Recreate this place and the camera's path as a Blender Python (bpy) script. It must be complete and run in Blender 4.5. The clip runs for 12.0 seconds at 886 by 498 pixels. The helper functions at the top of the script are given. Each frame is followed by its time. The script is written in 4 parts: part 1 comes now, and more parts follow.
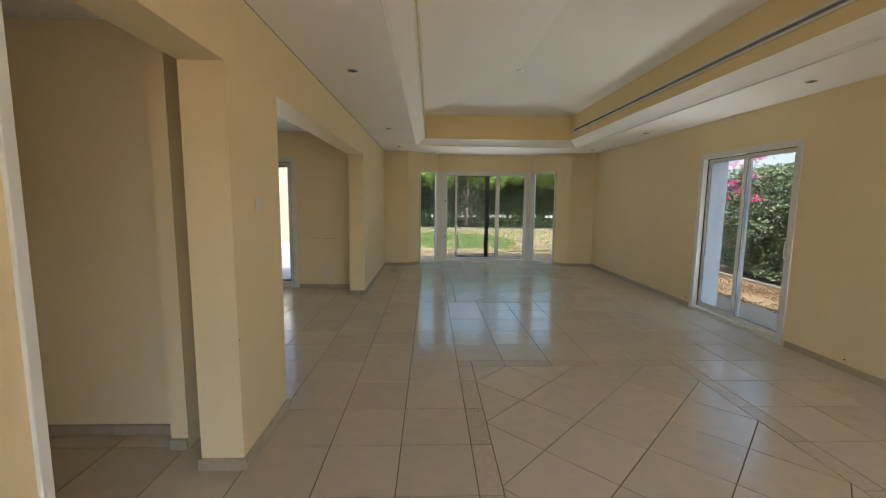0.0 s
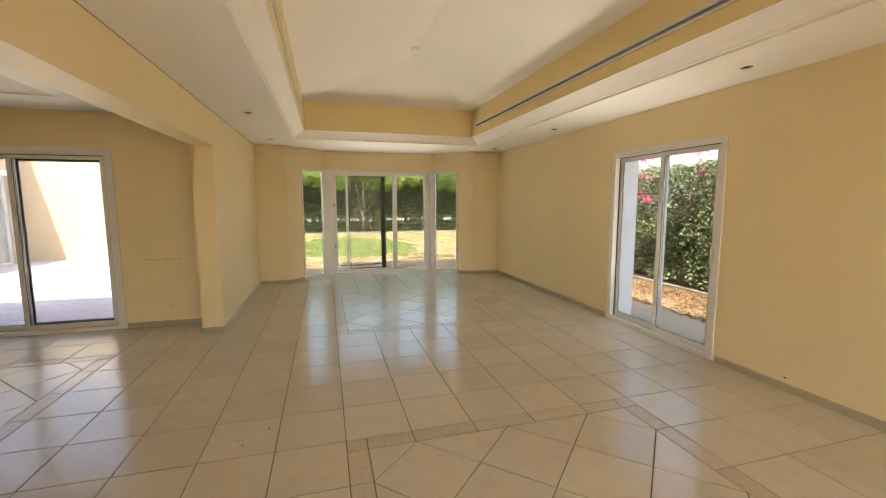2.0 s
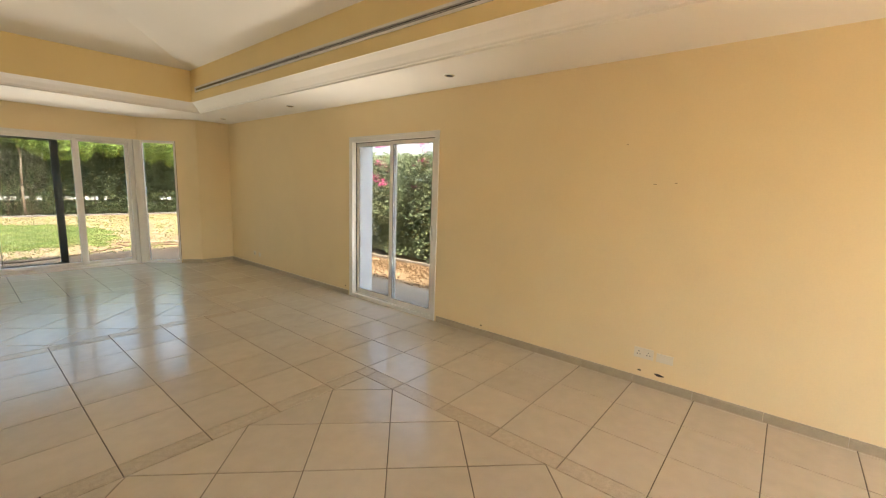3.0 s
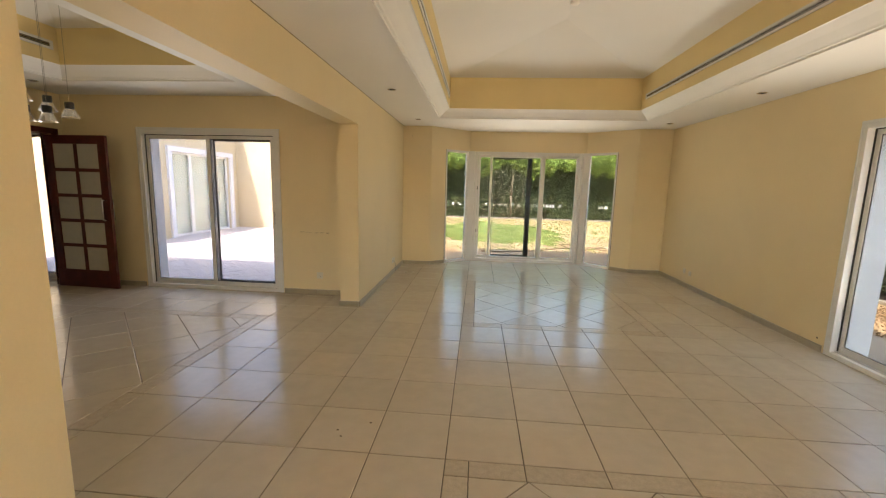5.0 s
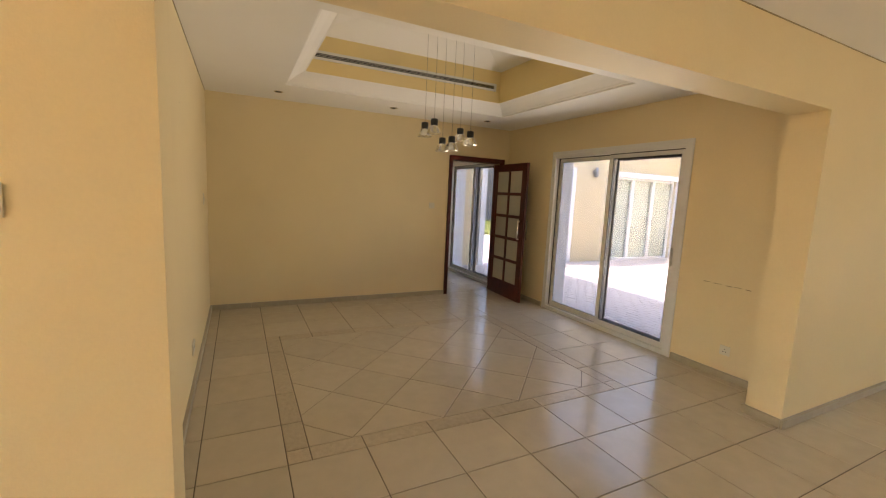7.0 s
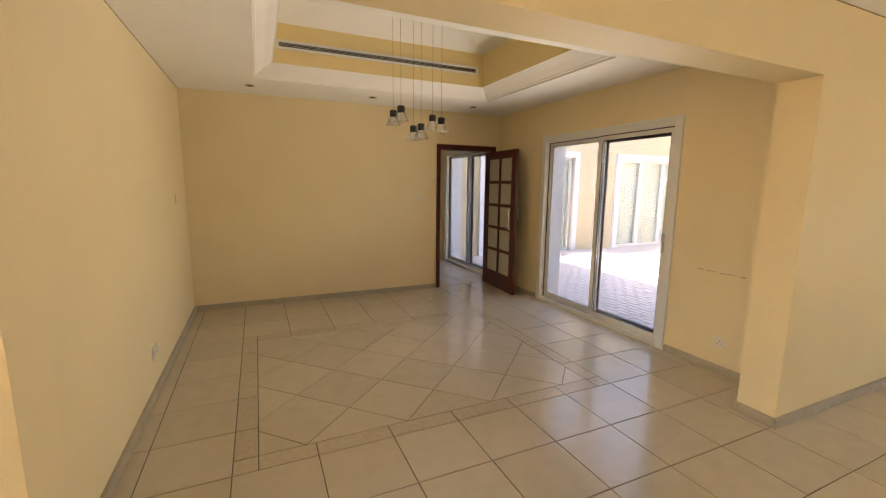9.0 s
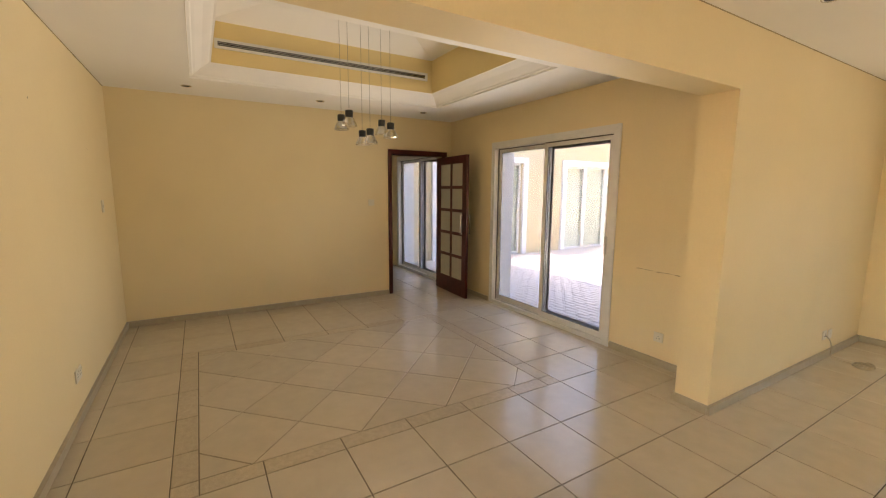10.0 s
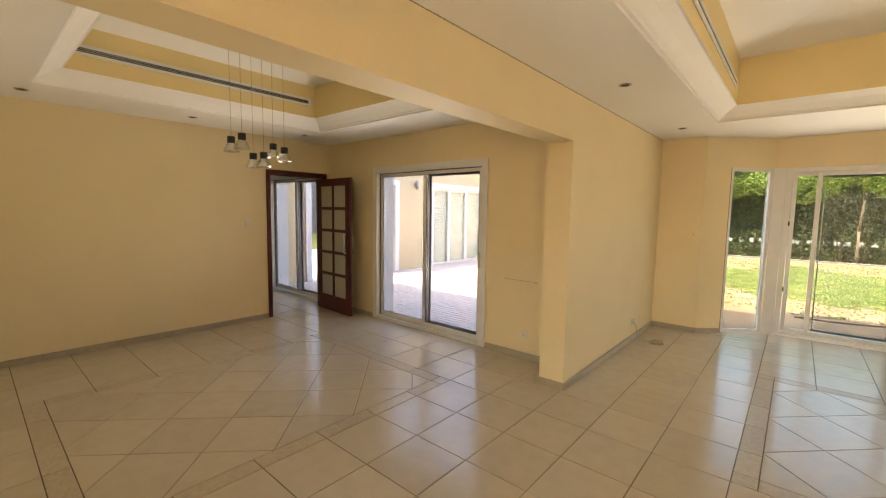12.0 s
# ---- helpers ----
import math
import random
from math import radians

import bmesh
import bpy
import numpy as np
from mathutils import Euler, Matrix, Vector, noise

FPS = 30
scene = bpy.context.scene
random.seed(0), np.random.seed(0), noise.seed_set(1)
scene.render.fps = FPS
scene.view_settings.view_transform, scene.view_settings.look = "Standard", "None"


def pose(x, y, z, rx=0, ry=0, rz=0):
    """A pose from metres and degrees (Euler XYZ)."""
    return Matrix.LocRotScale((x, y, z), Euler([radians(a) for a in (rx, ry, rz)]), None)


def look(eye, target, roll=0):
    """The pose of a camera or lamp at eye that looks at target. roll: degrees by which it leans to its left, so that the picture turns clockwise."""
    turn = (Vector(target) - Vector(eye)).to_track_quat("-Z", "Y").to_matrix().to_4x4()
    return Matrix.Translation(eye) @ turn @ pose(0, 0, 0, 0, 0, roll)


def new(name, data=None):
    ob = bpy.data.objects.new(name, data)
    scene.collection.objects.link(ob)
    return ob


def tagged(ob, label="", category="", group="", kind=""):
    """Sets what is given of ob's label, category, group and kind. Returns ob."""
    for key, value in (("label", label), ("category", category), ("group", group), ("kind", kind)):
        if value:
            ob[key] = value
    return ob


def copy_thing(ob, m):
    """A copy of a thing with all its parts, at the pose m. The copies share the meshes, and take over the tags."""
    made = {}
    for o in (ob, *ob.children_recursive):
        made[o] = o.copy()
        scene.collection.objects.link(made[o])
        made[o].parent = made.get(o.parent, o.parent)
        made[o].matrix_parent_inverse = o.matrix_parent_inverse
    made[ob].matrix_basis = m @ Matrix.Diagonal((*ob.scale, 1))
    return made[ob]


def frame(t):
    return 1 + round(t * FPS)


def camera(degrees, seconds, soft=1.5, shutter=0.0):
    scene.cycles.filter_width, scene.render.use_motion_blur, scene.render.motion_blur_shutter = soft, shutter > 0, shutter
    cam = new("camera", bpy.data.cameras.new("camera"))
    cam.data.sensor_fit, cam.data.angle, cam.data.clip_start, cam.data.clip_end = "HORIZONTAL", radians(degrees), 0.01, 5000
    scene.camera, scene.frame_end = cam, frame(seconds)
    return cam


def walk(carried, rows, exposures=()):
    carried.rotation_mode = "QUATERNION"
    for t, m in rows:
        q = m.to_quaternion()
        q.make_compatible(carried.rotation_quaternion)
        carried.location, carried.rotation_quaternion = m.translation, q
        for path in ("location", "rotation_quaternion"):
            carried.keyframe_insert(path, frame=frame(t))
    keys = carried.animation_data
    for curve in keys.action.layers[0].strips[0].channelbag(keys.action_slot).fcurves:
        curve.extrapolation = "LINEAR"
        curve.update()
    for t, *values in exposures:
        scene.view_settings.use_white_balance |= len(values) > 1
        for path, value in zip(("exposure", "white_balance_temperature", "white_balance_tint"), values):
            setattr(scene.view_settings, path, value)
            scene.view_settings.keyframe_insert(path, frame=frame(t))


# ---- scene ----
cam = camera(94.1, 12.0, soft=1.2)
EXPO, SKY, SUN = 3.4, 0.15, 2.2
BAY_W, COURT_W, EAST_W = 1.1, 1.15, 1.0
PATH = [
    (0, (0.255, 0.2, 1.505), (0.319, 2.185, 1.268), 0.6),
    (0.5, (0.353, 0.611, 1.551), (0.313, 2.603, 1.379), 0.0),
    (1, (0.438, 0.917, 1.589), (0.354, 2.912, 1.487), -0.3),
    (1.5, (0.478, 1.168, 1.582), (0.558, 3.158, 1.401), -0.4),
    (2, (0.436, 1.33, 1.544), (0.98, 3.241, 1.316), -0.1),
    (2.5, (0.468, 1.342, 1.538), (1.583, 2.978, 1.263), 0.9),
    (2.7, (0.49, 1.31, 1.542), (1.8, 2.79, 1.252), 1.6),
    (3.1, (0.497, 1.315, 1.545), (2.035, 2.556, 1.249), 1.9),
    (3.5, (0.5, 1.36, 1.549), (1.947, 2.695, 1.244), 2.0),
    (3.9, (0.505, 1.43, 1.554), (1.616, 3.053, 1.238), 2.0),
    (4.3, (0.52, 1.505, 1.562), (1.105, 3.388, 1.236), 1.9),
    (4.5, (0.54, 1.57, 1.55), (0.911, 3.508, 1.22), 1.9),
    (5, (0.645, 1.84, 1.5), (0.485, 3.81, 1.198), 1.5),
    (5.5, (0.694, 2.23, 1.494), (0.134, 4.128, 1.209), 1.9),
    (6, (0.738, 2.645, 1.521), (-0.221, 4.381, 1.265), 2.0),
    (6.5, (0.735, 2.99, 1.522), (-0.74, 4.321, 1.287), 2.6),
    (7, (0.597, 3.259, 1.527), (-1.178, 4.144, 1.266), 2.7),
    (7.2, (0.583, 3.345, 1.557), (-1.26, 4.072, 1.28), 2.6),
    (8.0, (0.59, 3.53, 1.545), (-1.29, 4.142, 1.252), 1.6),
    (8.8, (0.606, 3.672, 1.53), (-1.221, 4.428, 1.22), 0.9),
    (9, (0.603, 3.682, 1.537), (-1.199, 4.492, 1.23), 0.6),
    (9.5, (0.599, 3.697, 1.538), (-1.152, 4.621, 1.245), 0.5),
    (10, (0.607, 3.706, 1.538), (-1.098, 4.713, 1.257), 0.4),
    (10.5, (0.615, 3.688, 1.53), (-1.034, 4.789, 1.274), 0.4),
    (11, (0.648, 3.638, 1.555), (-0.915, 4.863, 1.322), 0.6),
    (11.5, (0.664, 3.435, 1.581), (-0.787, 4.795, 1.373), 0.6),
    (12, (0.715, 3.272, 1.576), (-0.582, 4.784, 1.391), 0.9),
]

walk(cam, [(t, look(eye, target, roll)) for t, eye, target, roll in PATH],
     exposures=[(t, EXPO + d, k, g) for t, d, k, g in (
         (0.0, -0.28, 5850, 4), (0.5, 0.10, 6650, 7), (1.0, 0.38, 6850, 9), (1.5, 0.4, 7150, 10), (2.5, 0.45, 7100, 10), (4.5, 0.40, 6980, 10), (5.5, 0.40, 7050, 11),
         (6.5, 0.53, 7350, 12), (7.2, 0.68, 7400, 13), (8.8, 0.84, 7430, 13), (10.0, 0.88, 7480, 13), (11.0, 0.82, 7520, 13), (12.0, 0.73, 7650, 12))])

# ---- world, sun ----
SUN_WAY = Vector((0.22, 0.60, -1.0)).normalized()
world = bpy.data.worlds.new("sky")
scene.world = world
world.use_nodes = True
wn = world.node_tree.nodes
sky = wn.new("ShaderNodeTexSky")
sky.sky_type = 'NISHITA'
sky.sun_disc = False
sky.sun_elevation = math.asin(-SUN_WAY.z)
sky.sun_rotation = math.atan2(-SUN_WAY.x, -SUN_WAY.y)
sky.dust_density = 2.5
wn["Background"].inputs["Strength"].default_value = SKY
world.node_tree.links.new(sky.outputs["Color"], wn["Background"].inputs["Color"])
sun_data = bpy.data.lights.new("sun", 'SUN')
sun_data.energy, sun_data.angle, sun_data.color = SUN, radians(0.53), (1.0, 0.95, 0.88)
sun = new("sun", sun_data)
sun.matrix_world = look((-6, -15, 25), Vector((-6, -15, 25)) + SUN_WAY)



def window_light(name, where, way, width, height, watts):
    """Daylight thrown up from the sunlit ground, in a window's opening."""
    data = bpy.data.lights.new(name, 'AREA')
    data.shape, data.size, data.size_y, data.energy, data.color, data.spread = 'RECTANGLE', width, height, watts, (1.0, 0.96, 0.88), radians(110)
    lamp = new(name, data)
    lamp.matrix_world = look(where, Vector(where) + Vector(way))


UP, IN = math.sin(radians(56)), math.cos(radians(56))
window_light("daylight_bay", (1.6, 10.14, 0.75), (0, -0.72, 0.69), 2.0, 1.0, BAY_W)
window_light("daylight_courtyard", (-2.95, 7.10, 0.55), (0.05, -0.80, 0.50), 1.7, 0.7, COURT_W)
window_light("daylight_east", (3.97, 5.12, 0.45), (-IN, 0, UP), 1.4, 0.5, EAST_W)

# ---- materials ----


def mat(name, color, rough=0.6, metal=0.0, vary=0.06, scale=6.0, grain=0.0, grain_scale=120.0, bump=0.0, bump_scale=60.0,
        hue=None, stain=0.0, stain_color=(0.2, 0.15, 0.1), stain_scale=1.2, island=0.0, coat=0.0, spec=0.5, rough_vary=0.0):
    """Paint or stone with two scales of variation, optional stains, relief and object-by-object change."""
    m = bpy.data.materials.new(name)
    m.use_nodes = True
    n, l = m.node_tree.nodes, m.node_tree.links
    b = n["Principled BSDF"]
    b.inputs["Roughness"].default_value = rough
    b.inputs["Metallic"].default_value = metal
    b.inputs["Specular IOR Level"].default_value = spec
    b.inputs["Coat Weight"].default_value = coat
    geo = n.new("ShaderNodeNewGeometry")

    def noise_at(s, detail=4.0):
        t = n.new("ShaderNodeTexNoise")
        t.inputs["Scale"].default_value = s
        t.inputs["Detail"].default_value = detail
        l.new(geo.outputs["Position"], t.inputs["Vector"])
        return t.outputs["Fac"]

    def mapped(src, lo, hi, a=0.25, z=0.75):
        r = n.new("ShaderNodeMapRange")
        r.inputs["From Min"].default_value, r.inputs["From Max"].default_value = a, z
        r.inputs["To Min"].default_value, r.inputs["To Max"].default_value = lo, hi
        l.new(src, r.inputs["Value"])
        return r.outputs["Result"]

    def mixed(kind, fac, a, c):
        x = n.new("ShaderNodeMix")
        x.data_type, x.blend_type = 'RGBA', kind
        for k, s in ((0, fac), (6, a), (7, c)):
            if isinstance(s, (int, float)):
                x.inputs[k].default_value = s
            elif isinstance(s, tuple):
                x.inputs[k].default_value = (*s, 1)
            else:
                l.new(s, x.inputs[k])
        return x.outputs[2]

    def value_color(src):
        c = n.new("ShaderNodeCombineColor")
        for k in range(3):
            l.new(src, c.inputs[k])
        return c.outputs[0]

    out = color if hue is None else mixed('MIX', mapped(noise_at(scale * 0.6), 0, 1, 0.35, 0.65), color, hue)
    out = mixed('MULTIPLY', 1.0, out, value_color(mapped(noise_at(scale), 1 - vary, 1 + vary)))
    if grain:
        out = mixed('MULTIPLY', 1.0, out, value_color(mapped(noise_at(grain_scale, 2.0), 1 - grain, 1 + grain)))
    if island:
        info = n.new("ShaderNodeObjectInfo")
        out = mixed('MULTIPLY', 1.0, out, value_color(mapped(info.outputs["Random"], 1 - island, 1 + island, 0, 1)))
    if stain:
        out = mixed('MIX', mapped(noise_at(stain_scale, 6.0), 0, stain, 0.56, 0.72), out, stain_color)
    l.new(out, b.inputs["Base Color"])
    if rough_vary:
        l.new(mapped(noise_at(3.5, 5.0), rough - rough_vary, rough + rough_vary), b.inputs["Roughness"])
    if bump:
        bu = n.new("ShaderNodeBump")
        bu.inputs["Strength"].default_value = bump
        bu.inputs["Distance"].default_value = 0.01
        l.new(noise_at(bump_scale, 3.0), bu.inputs["Height"])
        l.new(bu.outputs["Normal"], b.inputs["Normal"])
    return m


def glass_mat(name, tint=(0.97, 0.985, 0.98), rough=0.0, mirror=0.004):
    """A thin pane: mostly clear, with a mirror share."""
    m = bpy.data.materials.new(name)
    m.use_nodes = True
    n, l = m.node_tree.nodes, m.node_tree.links
    n.remove(n["Principled BSDF"])
    clear, gloss, mix, lw, power, share = (n.new(k) for k in ("ShaderNodeBsdfTransparent", "ShaderNodeBsdfGlossy", "ShaderNodeMixShader",
                                                              "ShaderNodeLayerWeight", "ShaderNodeMath", "ShaderNodeMath"))
    clear.inputs["Color"].default_value = (*tint, 1)
    gloss.inputs["Roughness"].default_value = rough
    lw.inputs["Blend"].default_value = 0.5
    power.operation, share.operation = 'POWER', 'MULTIPLY_ADD'
    power.inputs[1].default_value = 4.0
    share.inputs[1].default_value, share.inputs[2].default_value = 0.7, mirror
    l.new(lw.outputs["Facing"], power.inputs[0])
    l.new(power.outputs[0], share.inputs[0])
    l.new(share.outputs[0], mix.inputs["Fac"])
    l.new(clear.outputs[0], mix.inputs[1])
    l.new(gloss.outputs[0], mix.inputs[2])
    l.new(mix.outputs[0], n["Material Output"].inputs["Surface"])
    return m


WALL = mat("cream_wall_paint", (0.80, 0.66, 0.40), 0.55, vary=0.025, scale=1.6, grain=0.015, grain_scale=90, bump=0.06, bump_scale=140,
           stain=0.05, stain_color=(0.50, 0.36, 0.19), stain_scale=1.9)
BAND = mat("deep_cream_paint", (0.80, 0.64, 0.32), 0.6, vary=0.03, scale=2.0, bump=0.05, bump_scale=140)
CEIL = mat("white_ceiling_paint", (0.86, 0.83, 0.77), 0.7, vary=0.02, scale=1.2, bump=0.04, bump_scale=120)
PLASTER = mat("white_cornice_plaster", (0.87, 0.84, 0.78), 0.55, vary=0.02, scale=4)
TILE = mat("beige_ceramic_tile", (0.555, 0.485, 0.375), 0.185, vary=0.05, scale=9, grain=0.03, grain_scale=240, island=0.045, bump=0.012, bump_scale=30,
           stain=0.12, stain_color=(0.40, 0.32, 0.22), stain_scale=2.2, rough_vary=0.04, spec=0.75)
BORDER = mat("grey_beige_border_tile", (0.515, 0.44, 0.33), 0.26, vary=0.10, scale=30, grain=0.12, grain_scale=160, island=0.06, bump=0.03, bump_scale=90)
GROUT = mat("dark_grout", (0.10, 0.077, 0.053), 0.85, vary=0.35, scale=3.5, grain=0.2)
SKIRT = mat("grey_beige_skirting_tile", (0.40, 0.335, 0.235), 0.3, vary=0.07, scale=14, grain=0.05, island=0.04)
UPVC = mat("white_frame_plastic", (0.74, 0.73, 0.70), 0.32, vary=0.03, scale=8)
SEALANT = mat("brown_sealant", (0.22, 0.13, 0.06), 0.7, vary=0.15)
GASKET = mat("dark_rubber_gasket", (0.035, 0.033, 0.03), 0.6)
DARKFRAME = mat("dark_screen_frame", (0.34, 0.31, 0.28), 0.5, vary=0.1)
GLASS = glass_mat("solar_tinted_glass", (0.55, 0.565, 0.55))
GREYGLASS = glass_mat("grey_window_glass", (0.53, 0.525, 0.545))
CLEAR = glass_mat("clear_window_glass", (0.95, 0.96, 0.955))
FROST = mat("frosted_glass", (0.46, 0.44, 0.36), 0.35, vary=0.05, scale=12, spec=0.6)
WOOD = mat("red_mahogany_wood", (0.095, 0.014, 0.009), 0.36, vary=0.25, scale=9, hue=(0.06, 0.009, 0.006), grain=0.2, grain_scale=70, coat=0.08, spec=0.35)
CHROME = mat("brushed_steel", (0.72, 0.72, 0.72), 0.22, 1.0, vary=0.03)
SCREENFRAME = mat("grey_screen_frame", (0.6, 0.57, 0.53), 0.5, vary=0.1)
BLACK = mat("black_metal", (0.02, 0.02, 0.02), 0.4, vary=0.1)
SLOT = mat("dark_grille_gap", (0.012, 0.011, 0.01), 0.8)
SWITCH = mat("ivory_switch_plastic", (0.74, 0.68, 0.55), 0.35, vary=0.02)
EXTWHITE = mat("white_exterior_render", (0.74, 0.75, 0.76), 0.8, vary=0.03, scale=3)
EXTCREAM = mat("cream_exterior_render", (0.60, 0.50, 0.32), 0.85, vary=0.05, scale=2, stain=0.05)
PAVER = mat("pale_grey_pavers", (0.52, 0.485, 0.47), 0.85, vary=0.08, scale=12, grain=0.06, bump=0.1)
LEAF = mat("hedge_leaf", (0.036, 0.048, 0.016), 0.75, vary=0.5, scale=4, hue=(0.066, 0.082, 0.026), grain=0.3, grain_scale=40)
PETAL = mat("magenta_petal", (0.62, 0.03, 0.22), 0.55, vary=0.2, scale=20)
BARK = mat("grey_brown_bark", (0.16, 0.12, 0.085), 0.9, vary=0.3, scale=20, bump=0.4)
STONE = mat("pale_kerb_stone", (0.34, 0.30, 0.25), 0.85, vary=0.12, scale=9, bump=0.2)

# ---- mesh helpers ----


def mesh_object(name, bm, material, parent=None, label=""):
    me = bpy.data.meshes.new(name)
    bm.normal_update()
    bm.to_mesh(me)
    bm.free()
    if material:
        me.materials.append(material)
    ob = new(name, me)
    if parent is not None:
        ob.parent = parent
    if label:
        ob["label"] = label
    return ob


def part(name, bm, material, parent, label=""):
    return mesh_object(name, bm, material, parent, label)


def thing(name, label, category, group="", kind="", at=None):
    ob = new(name)
    if at is not None:
        ob.matrix_world = at
    return tagged(ob, label, category, group, kind)


def box(bm, x0, x1, y0, y1, z0, z1, m=None):
    vs = [bm.verts.new((x, y, z)) for z in (z0, z1) for y in (y0, y1) for x in (x0, x1)]
    for f in ((0, 2, 3, 1), (4, 5, 7, 6), (0, 1, 5, 4), (2, 6, 7, 3), (0, 4, 6, 2), (1, 3, 7, 5)):
        bm.faces.new([vs[i] for i in f])
    if m is not None:
        for v in vs:
            v.co = m @ v.co
    return vs


def boxes(*dims, m=None, bevel=0.0):
    bm = bmesh.new()
    for d in dims:
        box(bm, *d, m=m)
    if bevel:
        bmesh.ops.bevel(bm, geom=bm.edges[:], offset=bevel, segments=2, profile=0.6, affect='EDGES')
    return bm


def cyl(bm, a, b, r0, r1=None, n=16, caps=True):
    """A tube from a to b, r0 to r1 thick."""
    a, b = Vector(a), Vector(b)
    r1 = r0 if r1 is None else r1
    q = (b - a).to_track_quat('Z', 'Y')
    rings = []
    for c, r in ((a, r0), (b, r1)):
        rings.append([bm.verts.new(c + q @ Vector((r * math.cos(i * math.tau / n), r * math.sin(i * math.tau / n), 0))) for i in range(n)])
    for i in range(n):
        f = bm.faces.new((rings[0][i], rings[0][(i + 1) % n], rings[1][(i + 1) % n], rings[1][i]))
        f.smooth = True
    if caps:
        bm.faces.new(rings[0][::-1])
        bm.faces.new(rings[1])


def lathe(bm, profile, m, n=20):
    """Turns (r, z) pairs round the z axis of m."""
    rings = [[bm.verts.new(m @ Vector((r * math.cos(i * math.tau / n), r * math.sin(i * math.tau / n), z))) for i in range(n)] for r, z in profile]
    for p, q in zip(rings, rings[1:]):
        for i in range(n):
            f = bm.faces.new((p[i], p[(i + 1) % n], q[(i + 1) % n], q[i]))
            f.smooth = True


def prism(bm, poly, z0, z1):
    lo = [bm.verts.new((x, y, z0)) for x, y in poly]
    hi = [bm.verts.new((x, y, z1)) for x, y in poly]
    bm.faces.new(lo[::-1])
    bm.faces.new(hi)
    for i in range(len(poly)):
        j = (i + 1) % len(poly)
        bm.faces.new((lo[i], lo[j], hi[j], hi[i]))


def structure(name, bm, material, label, category="wall"):
    return tagged(mesh_object(name, bm, material), label, category, kind="structure")


# ---- the plan ----
CEIL_Z, TOP = 2.580, 3.55
WX0, WX1 = -1.005, -0.772            # wall between living room and dining room
EX0, EX1 = 4.02, 4.30                # east wall
NY = 9.60                            # north wall of the living room
BAY = [(-0.24, 9.60), (0.46, 10.24), (2.72, 10.24), (3.46, 9.60)]
DX0, DY0, DY1 = -5.00, 2.93, 7.15    # dining room
SOUTH = -2.60
HEAD = 2.182                         # underside of the beam
E_DOOR = (4.35, 5.90, 2.14)          # y from, y to, height
D_DOOR = (-3.915, -1.99, 2.135)       # x from, x to, height
H_DOOR = (-7.0, -5.2, 2.15)
W_DOOR = (6.145, 6.985, 2.05)

structure("wall_east", boxes((EX0, EX1, SOUTH, E_DOOR[0], -0.2, TOP), (EX0, EX1, E_DOOR[1], NY + 0.25, -0.2, TOP),
                             (EX0, EX1, E_DOOR[0], E_DOOR[1], E_DOOR[2], TOP)), WALL, "cream painted wall with a sliding glass door")
# unseen wall; its openings are added to bring daylight into hall and room
structure("wall_south", boxes((-8.5, -2.56, SOUTH - 0.25, SOUTH, -0.2, TOP), (-2.14, 0.7, SOUTH - 0.25, SOUTH, -0.2, TOP), (3.0, EX1, SOUTH - 0.25, SOUTH, -0.2, TOP),
                              (-2.56, -2.14, SOUTH - 0.25, SOUTH, 2.1, TOP), (0.7, 3.0, SOUTH - 0.25, SOUTH, 2.4, TOP)), WALL, "unseen cream painted wall with openings added to let light in")
# added slab, out of view, that blocks direct sun at the hall opening
structure("porch_roof", boxes((-4.2, -0.8, SOUTH - 1.55, SOUTH - 0.25, 2.45, 2.6)), EXTCREAM, "unseen added slab that keeps sun out of the hall", "roof")
structure("wall_west_living", boxes((WX0, WX1, SOUTH, 1.235, -0.2, CEIL_Z + 0.1), (WX0, WX1, 2.38, 3.07, -0.2, HEAD),
                                    (WX0, WX1, 6.672, NY + 0.25, -0.2, TOP), (WX0, WX1, 1.235, 6.672, HEAD, TOP), (WX0, WX1, SOUTH, 1.235, CEIL_Z + 0.1, TOP)),
          WALL, "cream painted wall with a wide opening to the dining room")


# bay: short returns, then two slanted sides and a front, all opening above a low sill line
BH = 2.195
bm = boxes((WX1, BAY[0][0], NY, NY + 0.25, -0.2, TOP), (BAY[3][0], EX0, NY, NY + 0.25, -0.2, TOP))
BAYO = [(-0.34, 9.85), (0.36, 10.49), (2.82, 10.49), (3.56, 9.85)]
prism(bm, [BAY[0], BAY[1], BAYO[1], BAYO[0]], BH, TOP)
prism(bm, [BAY[1], BAY[2], BAYO[2], BAYO[1]], BH, TOP)
prism(bm, [BAY[2], BAY[3], BAYO[3], BAYO[2]], BH, TOP)
JAMB_L = (0.01, 9.83)
JAMB_R = (3.19, 9.83)
prism(bm, [BAY[0], JAMB_L, (-0.09, 10.08), BAYO[0]], -0.2, BH)
prism(bm, [JAMB_R, BAY[3], BAYO[3], (3.29, 10.08)], -0.2, BH)
bmesh.ops.recalc_face_normals(bm, faces=bm.faces[:])
structure("wall_north_bay", bm, WALL, "cream painted wall with a glazed bay")

